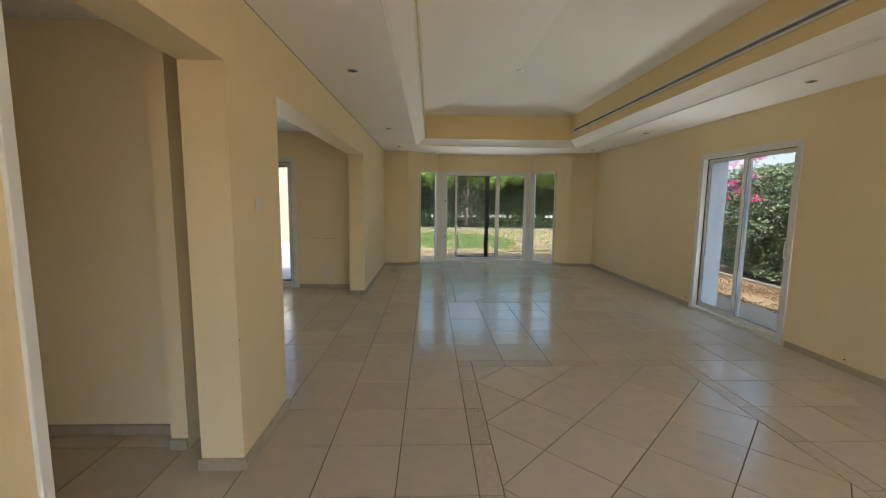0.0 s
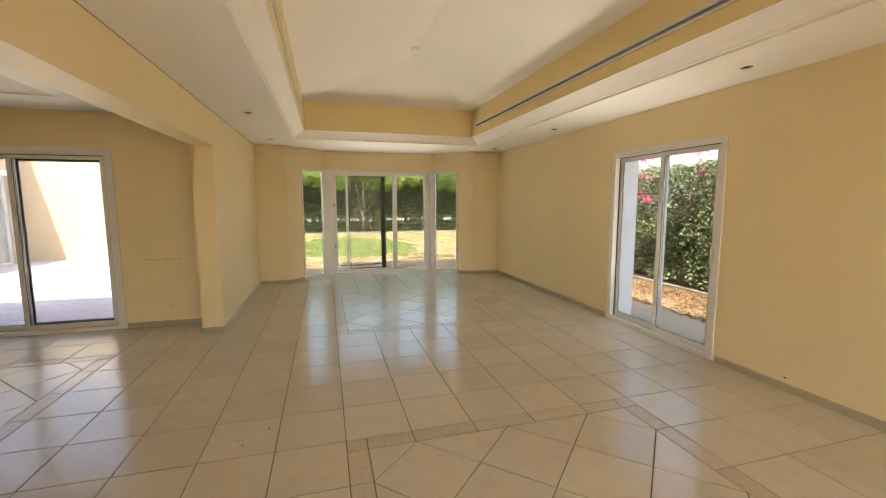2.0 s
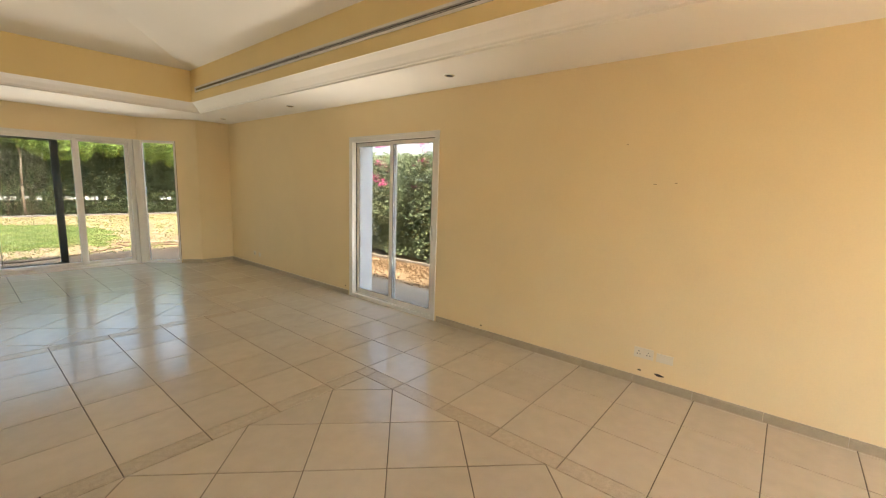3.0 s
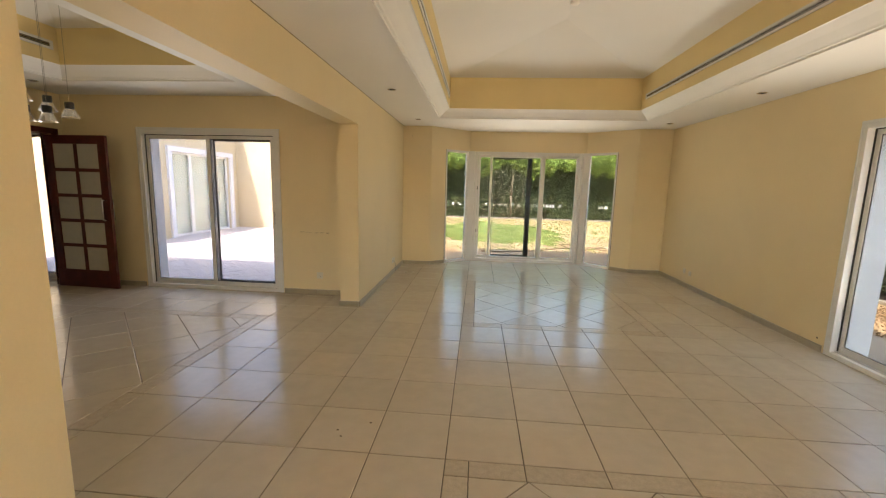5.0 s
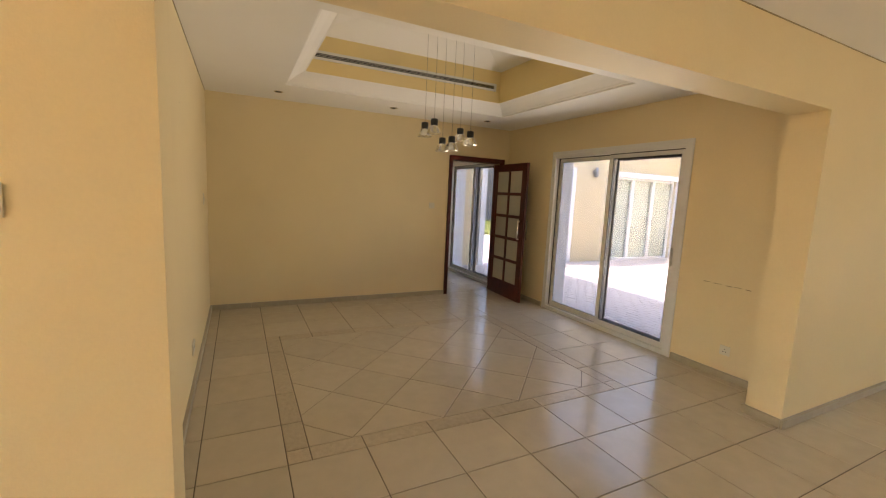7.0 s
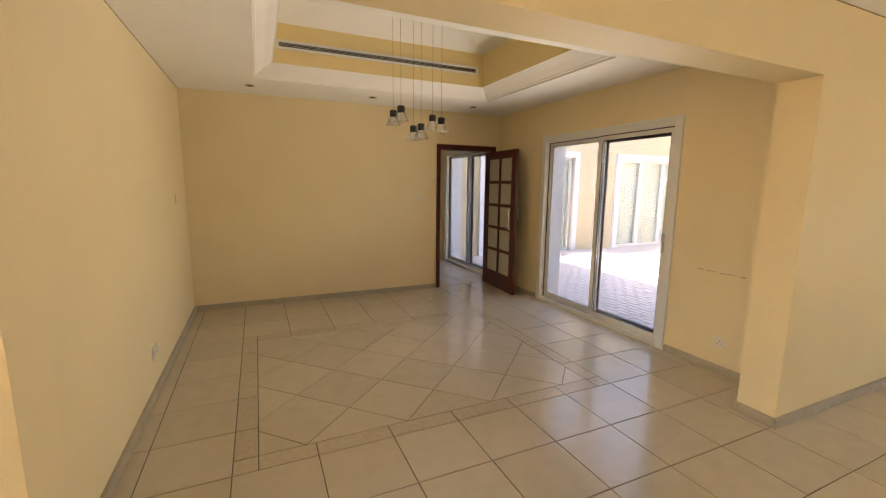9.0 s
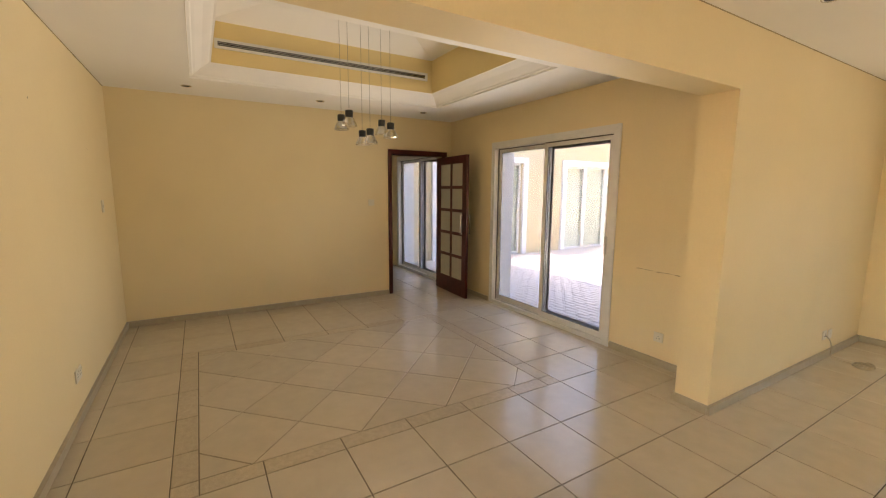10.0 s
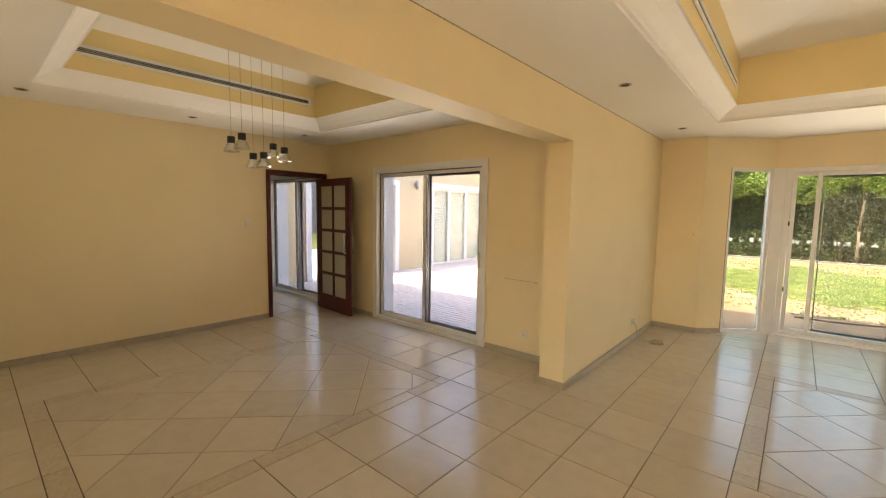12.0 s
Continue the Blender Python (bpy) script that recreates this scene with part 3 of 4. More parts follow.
DTOP = 3.26
for x, y, z in ((-3.035, 4.822, 2.154), (-2.85, 4.832, 2.162), (-3.045, 5.014, 2.036), (-2.845, 5.012, 2.028), (-3.036, 5.197, 2.142), (-2.84, 5.20, 2.091)):
    pendant(x, y, z, DTOP)
cap = thing("pendant_canopy", "flat metal ceiling canopy of the pendant cluster", "ceiling light", at=Matrix.Translation((-2.94, 5.01, DTOP)))
part("plate", boxes((-0.14, 0.14, -0.26, 0.26, -0.03, 0.02), bevel=0.004), CHROME, cap)


# ---- switches, sockets, cable ----
def plate(name, label, category, at, w=0.086, hgt=0.086, kind="switch", gangs=1):
    """Wall plate in local x (width), z (height), proud in -y."""
    ob = thing(name, label, category, at=at)
    part("plate", boxes((-w / 2, w / 2, -0.009, 0.0, -hgt / 2, hgt / 2), bevel=0.003), SWITCH, ob)
    for g in range(gangs):
        cx = (g - (gangs - 1) / 2) * w / gangs
        if kind == "switch":
            part("rocker", boxes((cx - 0.011, cx + 0.011, -0.014, -0.009, -0.017, 0.017), bevel=0.002), SWITCH, ob)
        else:
            for hx, hz in ((0, 0.012), (-0.011, -0.01), (0.011, -0.01)):
                part("pin_hole", boxes((cx + hx - 0.003, cx + hx + 0.003, -0.0098, -0.0088, hz - 0.004, hz + 0.004)), SLOT, ob)
            part("rocker", boxes((cx + 0.022, cx + 0.032, -0.013, -0.009, 0.012, 0.03), bevel=0.002), SWITCH, ob)
    return ob


def at_wall(x, y, z, facing):
    """A pose whose -y looks along facing degrees (0: along -y, 90: along +x, 180: along +y, -90: along -x)."""
    return pose(x, y, z, 0, 0, facing)


plate("light_switch", "ivory square wall switch beside the opening", "light switch", at_wall(WX1, 2.706, 1.465, 90))
plate("light_switch", "ivory square wall switch beside the wooden door", "light switch", at_wall(DX0, 5.826, 1.36, 90))
plate("thermostat", "round-edged ivory wall control in the dining room", "thermostat", at_wall(-4.34, DY0, 1.37, 180), 0.07, 0.115)
plate("wall_socket", "double ivory socket low on the dining wall", "socket", at_wall(-2.90, DY0, 0.297, 180), 0.146, 0.086, "socket", 2)
plate("wall_socket", "ivory socket low beside the sliding door", "socket", at_wall(-1.447, DY1, 0.26, 0), 0.086, 0.086, "socket")
plate("wall_socket", "ivory socket with a cable plugged in", "socket", at_wall(WX1, 8.66, 0.225, 90), 0.086, 0.086, "socket")
plate("wall_socket", "ivory telephone socket beside the power socket", "socket", at_wall(WX1, 8.79, 0.215, 90), 0.086, 0.086)
plate("wall_socket", "double ivory socket low on the cream wall", "socket", at_wall(EX0, 2.08, 0.264, -90), 0.146, 0.086, "socket", 2)
plate("blank_plate", "blank cream plate beside the socket", "socket", at_wall(EX0, 1.925, 0.258, -90), 0.12, 0.07)
plate("wall_socket", "small ivory socket low on the cream wall", "socket", at_wall(EX0, 8.70, 0.245, -90), 0.07, 0.075, "socket")
plate("wall_socket", "small ivory television socket low on the wall", "socket", at_wall(EX0, 8.52, 0.235, -90), 0.07, 0.075)

cu = bpy.data.curves.new("cable", 'CURVE')
cu.dimensions, cu.bevel_depth, cu.bevel_resolution = '3D', 0.004, 2
sp = cu.splines.new('NURBS')
pts = [(WX1 + 0.012, 8.66, 0.225), (WX1 + 0.05, 8.67, 0.20), (WX1 + 0.06, 8.70, 0.10), (WX1 + 0.04, 8.72, 0.03), (WX1 + 0.07, 8.72, 0.006), (WX1 + 0.16, 8.74, 0.006)]
for k in range(34):
    a = k * 0.62
    pts.append((-0.49 + (0.075 + 0.012 * math.sin(k * 1.7)) * math.cos(a), 8.70 + (0.085 + 0.01 * math.cos(k * 2.3)) * math.sin(a), 0.006 + 0.0009 * k))
sp.points.add(len(pts) - 1)
for p, c in zip(sp.points, pts):
    p.co = (*c, 1)
sp.use_endpoint_u, sp.order_u = True, 4
CORD = mat("beige_cable_sheath", (0.42, 0.36, 0.26), 0.5)
cu.materials.append(CORD)
coil_eval = new("cable_curve", cu)
dg = bpy.context.evaluated_depsgraph_get()
coil_mesh = bpy.data.meshes.new_from_object(coil_eval.evaluated_get(dg))
bpy.data.objects.remove(coil_eval)
tagged(new("coiled_cable", coil_mesh), "thin white coiled cable on the floor by the socket", "cable")


# joints where walls meet the ceiling, and small marks on the walls
GAP = mat("ceiling_joint_bead", (0.34, 0.26, 0.15), 0.9, vary=0.2)
for nm, d in (("west", (WX1, WX1 + 0.004, SOUTH, NY)), ("dining_south", (DX0, WX0, DY0, DY0 + 0.004))):
    structure("trim_ceiling_joint_" + nm, boxes((*d, CEIL_Z - 0.005, CEIL_Z)), GAP, "thin joint between wall and ceiling", "joint")

SCUFF = mat("grey_wall_scuff", (0.36, 0.27, 0.16), 0.8, vary=0.3, scale=40)
CHIP = mat("dark_plaster_chip", (0.05, 0.04, 0.03), 0.9, vary=0.3, scale=40)


def marks(wall, material, axis, plane, side, spots, seed):
    """Small irregular flakes on a wall: (along, z, half length, half height)."""
    r = random.Random(seed)
    for u, z, hl, hh in spots:
        bm = bmesh.new()
        n = 11
        ring_ = []
        for i in range(n):
            a = i * math.tau / n
            k = r.uniform(0.6, 1.1)
            du, dz = math.cos(a) * hl * k, math.sin(a) * hh * k
            ring_.append((plane + side * 0.0012, u + du, z + dz) if axis == 'x' else (u + du, plane + side * 0.0012, z + dz))
        bm.faces.new([bm.verts.new(p) for p in ring_])
        part("paint_chip", bm, material, bpy.data.objects[wall])


marks("wall_dining_north", SCUFF, 'y', DY1, -1, [(-1.68, 0.845, 0.04, 0.004), (-1.59, 0.842, 0.05, 0.003), (-1.49, 0.839, 0.04, 0.005), (-1.41, 0.842, 0.05, 0.003), (-1.33, 0.838, 0.03, 0.004)], 1)
marks("wall_east", SCUFF, 'x', EX0, -1, [(2.13, 1.62, 0.014, 0.003), (1.99, 1.63, 0.014, 0.003), (2.36, 1.93, 0.012, 0.003)], 2)
marks("wall_east", CHIP, 'x', EX0, -1, [(2.10, 0.115, 0.018, 0.009), (1.955, 0.112, 0.04, 0.012), (3.68, 0.105, 0.012, 0.008), (6.02, 0.12, 0.012, 0.010)], 3)
marks("wall_dining_south", CHIP, 'y', DY0, 1, [(-2.6, 2.03, 0.006, 0.006), (-3.95, 1.86, 0.005, 0.005)], 4)
marks("wall_west_living", SCUFF, 'x', WX1, 1, [(2.392, 0.74, 0.006, 0.009), (2.386, 0.71, 0.004, 0.005)], 6)
marks("wall_north_bay", CHIP, 'y', NY, -1, [(-0.33, 1.31, 0.007, 0.007)], 7)
marks("wall_north_bay", CHIP, 'y', NY, -1, [(-0.60, 2.40, 0.005, 0.005)], 5)


# crumbs of dry leaf on the tiles
CRUMB = mat("dry_leaf_crumb", (0.06, 0.04, 0.025), 0.9, vary=0.3, scale=60)
for k, (x, y) in enumerate(((-0.12, 4.06), (-0.16, 4.12), (0.02, 4.22), (-1.20, 5.52), (0.61, 2.99))):
    r = random.Random(k + 90)
    bm = bmesh.new()
    rim = [(math.cos(i * math.tau / 7) * 0.009 * r.uniform(0.5, 1.1), math.sin(i * math.tau / 7) * 0.005 * r.uniform(0.5, 1.1)) for i in range(7)]
    prism(bm, rim, 0.0, 0.0022)
    crumb = mesh_object("leaf_crumb", bm, CRUMB)
    crumb.matrix_world = pose(x, y, 0.0006, 0, 0, r.uniform(0, 180))
    tagged(crumb, "tiny dark crumb of dry leaf on tiles", "debris", group="leaf crumbs")


# ---- skirting ----
def skirting(name, p, q, inward):
    """Tile skirting along p-q; inward: unit plan vector into the room."""
    p, q, n = Vector((*p, 0)), Vector((*q, 0)), Vector((*inward, 0))
    ax = (q - p).normalized()
    L = (q - p).length
    k = max(1, round(L / 0.44))
    base = thing(name, "grey-beige tile skirting along the wall", "skirting", kind="structure", at=Matrix.Translation(p))
    me = None
    for i in range(k):
        a, b = L * i / k + 0.001, L * (i + 1) / k - 0.001
        if me is None:
            bm = bmesh.new()
            u, d = ax * (b - a), n * 0.020
            h1, h2 = 0.058, 0.064
            prof = [(Vector(), 0), (d, 0), (d, h1), (d * 0.6, h2), (Vector(), h2)]
            lo = [bm.verts.new(o + Vector((0, 0, z))) for o, z in prof]
            hi = [bm.verts.new(o + u + Vector((0, 0, z))) for o, z in prof]
            bm.faces.new(lo)
            bm.faces.new(hi[::-1])
            for j in range(5):
                bm.faces.new((lo[j], hi[j], hi[(j + 1) % 5], lo[(j + 1) % 5]))
            bmesh.ops.recalc_face_normals(bm, faces=bm.faces[:])
            ob = part("skirting_tile", bm, SKIRT, base)
            me = ob.data
        else:
            ob = new("skirting_tile", me)
            ob.parent = base
        ob.location = ax * a
    return base


skirting("baseboard_east", (EX0, SOUTH), (EX0, E_DOOR[0] - 0.05), (-1, 0))
skirting("baseboard_east_far", (EX0, E_DOOR[1] + 0.05), (EX0, NY - 0.013), (-1, 0))
skirting("baseboard_north_east", (BAY[3][0] - 0.004, NY), (EX0 - 0.013, NY), (0, -1))
skirting("baseboard_north_west", (WX1 + 0.013, NY), (BAY[0][0] + 0.004, NY), (0, -1))
sl = Vector((BAY[1][0] - BAY[0][0], BAY[1][1] - BAY[0][1])).normalized()
skirting("baseboard_bay_west", BAY[0], (JAMB_L[0] - 0.01, JAMB_L[1] - 0.01), (sl.y, -sl.x))
sr = Vector((BAY[3][0] - BAY[2][0], BAY[3][1] - BAY[2][1])).normalized()
skirting("baseboard_bay_east", (JAMB_R[0] + 0.01, JAMB_R[1] - 0.01), BAY[3], (sr.y, -sr.x))
skirting("baseboard_wall_far", (WX1, 6.672 - 0.013), (WX1, NY), (1, 0))
skirting("baseboard_wall_end", (WX0, 6.672), (WX1, 6.672), (0, -1))
skirting("baseboard_wall_back", (WX0, 6.672 - 0.013), (WX0, DY1), (-1, 0))
skirting("baseboard_post", (WX1, 2.38 - 0.013), (WX1, 3.07 + 0.013), (1, 0))
skirting("baseboard_post_end", (WX0, 3.07), (WX1, 3.07), (0, 1))
skirting("baseboard_post_start", (WX0 - 0.013, 2.38), (WX1, 2.38), (0, -1))
skirting("baseboard_post_back", (WX0, 2.38), (WX0, 2.74), (-1, 0))
skirting("baseboard_dining_south", (DX0 + 0.013, DY0), (WX0, DY0), (0, 1))
skirting("baseboard_dining_west", (DX0, DY0), (DX0, W_DOOR[0] - 0.062), (1, 0))
skirting("baseboard_dining_north", (DX0 + 0.03, DY1), (D_DOOR[0] - 0.05, DY1), (0, -1))
skirting("baseboard_dining_north_far", (D_DOOR[1] + 0.05, DY1), (WX0 - 0.013, DY1), (0, -1))
skirting("baseboard_hall", (-4.0, 2.74), (-1.29, 2.74), (0, -1))
skirting("baseboard_pilaster", (-1.29, 2.575), (-1.19, 2.575), (0, -1))
skirting("baseboard_corridor", (DX0 - 0.16, DY1), (H_DOOR[1] + 0.05, DY1), (0, -1))

# white painted post at the end of the entrance wall
tagged(mesh_object("trim_entrance_post", boxes((WX0 - 0.01, WX1 + 0.012, 1.235, 1.27, 0, HEAD), bevel=0.004), UPVC), "white painted door lining at the entrance", "door lining", kind="structure")

# ---- floors: tiles with open joints ----
PX, PY = 0.433, 0.446                # tile pitch
GX, GY = 0.519, 3.928                # a joint crossing
JOINT = 0.0055


def clipped(poly, region):
    """Cuts a convex polygon by a convex counter-clockwise region."""
    out = poly
    for i in range(len(region)):
        (ax_, ay_), (bx_, by_) = region[i], region[(i + 1) % len(region)]

        def side(p):
            return (bx_ - ax_) * (p[1] - ay_) - (by_ - ay_) * (p[0] - ax_)
        res = []
        for j in range(len(out)):
            p, q = out[j], out[(j + 1) % len(out)]
            sp_, sq_ = side(p), side(q)
            if sp_ >= 0:
                res.append(p)
            if (sp_ >= 0) != (sq_ >= 0):
                u = sp_ / (sp_ - sq_)
                res.append((p[0] + u * (q[0] - p[0]), p[1] + u * (q[1] - p[1])))
        out = res
        if not out:
            return []
    clean = []
    for p in out:
        if not clean or (abs(p[0] - clean[-1][0]) + abs(p[1] - clean[-1][1])) > 1e-4:
            clean.append(p)
    return clean if len(clean) > 2 else []


def inset(poly, d):
    """Moves each side of a convex polygon inwards by d."""
    region = []
    n = len(poly)
    big = poly
    for i in range(n):
        p, q = Vector(poly[i]), Vector(poly[(i + 1) % n])
        e = (q - p)
        if e.length < 1e-5:
            continue
        nr = Vector((-e.y, e.x)).normalized() * d
        a, b = p + nr, q + nr
        far = Vector((-e.y, e.x)).normalized() * 50
        e2 = e.normalized() * 50
        half = [tuple(a - e2), tuple(b + e2), tuple(b + e2 + far), tuple(a - e2 + far)]
        big = clipped(big, half)
        if not big:
            return []
    return big


def area(poly):
    return 0.5 * sum(poly[i][0] * poly[(i + 1) % len(poly)][1] - poly[(i + 1) % len(poly)][0] * poly[i][1] for i in range(len(poly)))


def tile_mesh(poly, center, thick=0.010, ease=0.0025):
    """A tile with eased upper edges; its top lies at z 0."""
    bm = bmesh.new()
    low = [bm.verts.new((x - center[0], y - center[1], -thick)) for x, y in poly]
    mid_ = [bm.verts.new((x - center[0], y - center[1], -ease * 0.6)) for x, y in poly]
    ins = inset(poly, ease)
    n = len(poly)
    if len(ins) == n:
        top = [bm.verts.new((x - center[0], y - center[1], 0)) for x, y in ins]
        # the inset may start at another corner: pair by distance
        k = min(range(n), key=lambda s: sum((Vector(ins[(i + s) % n]) - Vector(poly[i])).length for i in range(n)))
        top = top[k:] + top[:k]
        for i in range(n):
            bm.faces.new((mid_[i], mid_[(i + 1) % n], top[(i + 1) % n], top[i]))
        bm.faces.new(top)
    else:
        bm.faces.new(mid_)
    for i in range(n):
        bm.faces.new((low[i], low[(i + 1) % n], mid_[(i + 1) % n], mid_[i]))
    me = bpy.data.meshes.new("tile")
    bm.to_mesh(me)
    bm.free()
    return me


FULL = {}
tile_rng = random.Random(5)


def lay(poly, parent, material, key=None, name="tile"):
    """Places one tile polygon, shrunk by half a joint; key shares the mesh between whole tiles."""
    p = inset(poly, JOINT / 2)
    if not p or area(p) < 0.0012:
        return
    cx_ = sum(v[0] for v in poly) / len(poly)
    cy_ = sum(v[1] for v in poly) / len(poly)
    if key is not None and key in FULL:
        me = FULL[key]
    else:
        me = tile_mesh(p, (cx_, cy_))
        me.materials.append(material)
        if key is not None:
            FULL[key] = me
    ob = new(name, me)
    ob.parent = parent
    ob.location = (cx_, cy_, tile_rng.uniform(-0.0004, 0.0004))
    ob.rotation_euler = (tile_rng.uniform(-0.0012, 0.0012), tile_rng.uniform(-0.0012, 0.0012), 0)


def rect(x0, x1, y0, y1):
    return [(x0, y0), (x1, y0), (x1, y1), (x0, y1)]


INLAYS = [(GX, GX + 5 * PX, GY - 6 * PY, GY), (GX, GX + 5 * PX, GY + 5 * PY, GY + 10 * PY), (GX - 10 * PX, GX - 5 * PX, GY - PY, GY + 5 * PY)]


def tiled(parent, region):
    """Square tiles over a convex region, leaving out the inlays."""
    xs, ys = [p[0] for p in region], [p[1] for p in region]
    i0, i1 = math.floor((min(xs) - GX) / PX), math.ceil((max(xs) - GX) / PX)
    j0, j1 = math.floor((min(ys) - GY) / PY), math.ceil((max(ys) - GY) / PY)
    for i in range(i0, i1):
        for j in range(j0, j1):
            x0, y0_ = GX + i * PX, GY + j * PY
            cx_, cy_ = x0 + PX / 2, y0_ + PY / 2
            if any(a < cx_ < b and c < cy_ < d for a, b, c, d in INLAYS):
                continue
            q = rect(x0, x0 + PX, y0_, y0_ + PY)
            c = clipped(q, region)
            if c:
                whole = len(c) == 4 and abs(area(c) - PX * PY) < 1e-5
                lay(c, parent, TILE, "square" if whole else None)


def inlaid(parent, r, bw=0.13, phase=0.318, step=0.637):
    """A border of narrow tiles round diagonal tiles."""
    x0, x1, y0_, y1_ = r
    # border
    for a, b in ((x0, x0 + bw), (x1 - bw, x1)):
        for c, d in ((y0_, y0_ + bw), (y1_ - bw, y1_)):
            lay(rect(a, b, c, d), parent, BORDER, "corner", "border_tile")
    nx, ny = round((x1 - x0) / PX), round((y1_ - y0_) / PY)
    for i in range(nx):
        a, b = max(x0 + i * PX, x0 + bw), min(x0 + (i + 1) * PX, x1 - bw)
        for c, d in ((y0_, y0_ + bw), (y1_ - bw, y1_)):
            lay(rect(a, b, c, d), parent, BORDER, None, "border_tile")
    for j in range(ny):
        c, d = max(y0_ + j * PY, y0_ + bw), min(y0_ + (j + 1) * PY, y1_ - bw)
        for a, b in ((x0, x0 + bw), (x1 - bw, x1)):
            lay(rect(a, b, c, d), parent, BORDER, None, "border_tile")
    inner = rect(x0 + bw, x1 - bw, y0_ + bw, y1_ - bw)
    h_ = step / 2
    ox, oy = x1 - bw, y1_ - bw - phase
    for i in range(-14, 15):
        for j in range(-14, 15):
            cx_, cy_ = ox + (i + j) * h_, oy + h_ + (i - j) * h_
            if not (x0 - 0.4 < cx_ < x1 + 0.4 and y0_ - 0.4 < cy_ < y1_ + 0.4):
                continue
            q = [(cx_ - h_, cy_), (cx_, cy_ - h_), (cx_ + h_, cy_), (cx_, cy_ + h_)]
            c = clipped(q, inner)
            if c:
                whole = len(c) == 4 and abs(area(c) - 2 * h_ * h_) < 1e-5
                lay(c, parent, TILE, "diagonal" if whole else None)


def floor_of(name, polys, label, inlay=()):
    bm = bmesh.new()
    for p in polys:
        prism(bm, p, -0.15, -0.0045)
    base = structure(name, bm, GROUT, label, "floor")
    for p in polys:
        tiled(base, p)
    for r, ph in inlay:
        inlaid(base, r, phase=ph)
    return base



# ---- outdoors ----
GROUND_Z = -0.14
bm = bmesh.new()
for a, b, c, d in ((-300, 300, -300, 300),):
    vs = [bm.verts.new((x, y, GROUND_Z)) for x, y in rect(a, b, c, d)]
    bm.faces.new(vs)
SAND = mat("orange_sand", (0.25, 0.145, 0.072), 0.95, vary=0.25, scale=1.1, hue=(0.32, 0.215, 0.125), grain=0.12, grain_scale=30, bump=0.3, bump_scale=25)
tagged(mesh_object("ground", bm, SAND), "bare orange sandy garden ground", "ground", kind="structure")


def leaf_cloud(name, count, place, size, material, parent, seed, label=""):
    """Many small folded leaves; place(rng) gives a spot or None."""
    rng = random.Random(seed)
    verts, faces = [], []
    made = 0
    while made < count:
        p = place(rng)
        if p is None:
            continue
        made += 1
        s = size * rng.uniform(0.6, 1.4)
        q = Euler((rng.uniform(-1.3, 1.3), rng.uniform(-1.3, 1.3), rng.uniform(0, 6.28))).to_matrix()
        k = len(verts)
        for v in ((0, -s, 0), (s * 0.45, 0, s * 0.18), (0, s, 0), (-s * 0.45, 0, s * 0.18)):
            w = q @ Vector(v)
            verts.append((p[0] + w.x, p[1] + w.y, p[2] + w.z))
        faces += [(k, k + 1, k + 2), (k, k + 2, k + 3)]
    me = bpy.data.meshes.new(name)
    me.from_pydata(verts, [], faces)
    me.materials.append(material)
    ob = new(name, me)
    ob.parent = parent
    if label:
        ob["label"] = label
    ob["kind"] = "stuff"
    return ob


GRAVEL = mat("pale_gravel", (0.30, 0.25, 0.20), 0.95, vary=0.2, scale=14, grain=0.3, grain_scale=70, bump=0.5, bump_scale=60)
KERBGREY = mat("weathered_kerb", (0.20, 0.18, 0.16), 0.95, vary=0.2, scale=9)
# north hedge in front of a white boundary wall
hedge = thing("hedge", "tall dense clipped green garden hedge", "hedge", at=Matrix.Translation((2, 24.7, GROUND_Z)))


def hedge_spot(rng):
    x, z = rng.uniform(-13, 15), rng.uniform(0.05, 4.2)
    if abs(z - 0.66) < 0.10 + 0.06 * noise.noise(Vector((x * 1.3, 0.0, 2.0))) and noise.noise(Vector((x * 2.2, z * 4.0, 1.0))) > 0.3:
        return None
    bulge = 0.25 * noise.noise(Vector((x * 0.55, z * 0.7, 3.1))) + 0.15 * noise.noise(Vector((x * 2.1, z * 2.2, 7.7)))
    return (x - 2, -0.15 - bulge + abs(rng.gauss(0, 0.18)), z)


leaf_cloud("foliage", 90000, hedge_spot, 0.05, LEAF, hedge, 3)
# brighter copy of the hedge leaf: sunlight on the top put into its colour
SUNLEAF = mat("hedge_leaf_sunlit_tone", (0.13, 0.21, 0.03), 0.7, vary=0.45, scale=5, hue=(0.26, 0.34, 0.07), grain=0.3, grain_scale=40)


def sunleaf_spot(rng):
    """Overhanging leaves along the top of the hedge, ragged below, coloured as sunlit."""
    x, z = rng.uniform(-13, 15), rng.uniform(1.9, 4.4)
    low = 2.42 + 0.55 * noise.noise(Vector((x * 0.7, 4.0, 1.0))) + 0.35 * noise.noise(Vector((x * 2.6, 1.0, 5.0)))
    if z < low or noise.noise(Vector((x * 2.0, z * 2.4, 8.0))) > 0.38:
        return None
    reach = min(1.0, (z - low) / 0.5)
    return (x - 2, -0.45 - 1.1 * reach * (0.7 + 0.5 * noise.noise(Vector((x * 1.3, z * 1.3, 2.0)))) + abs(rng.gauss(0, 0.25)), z)


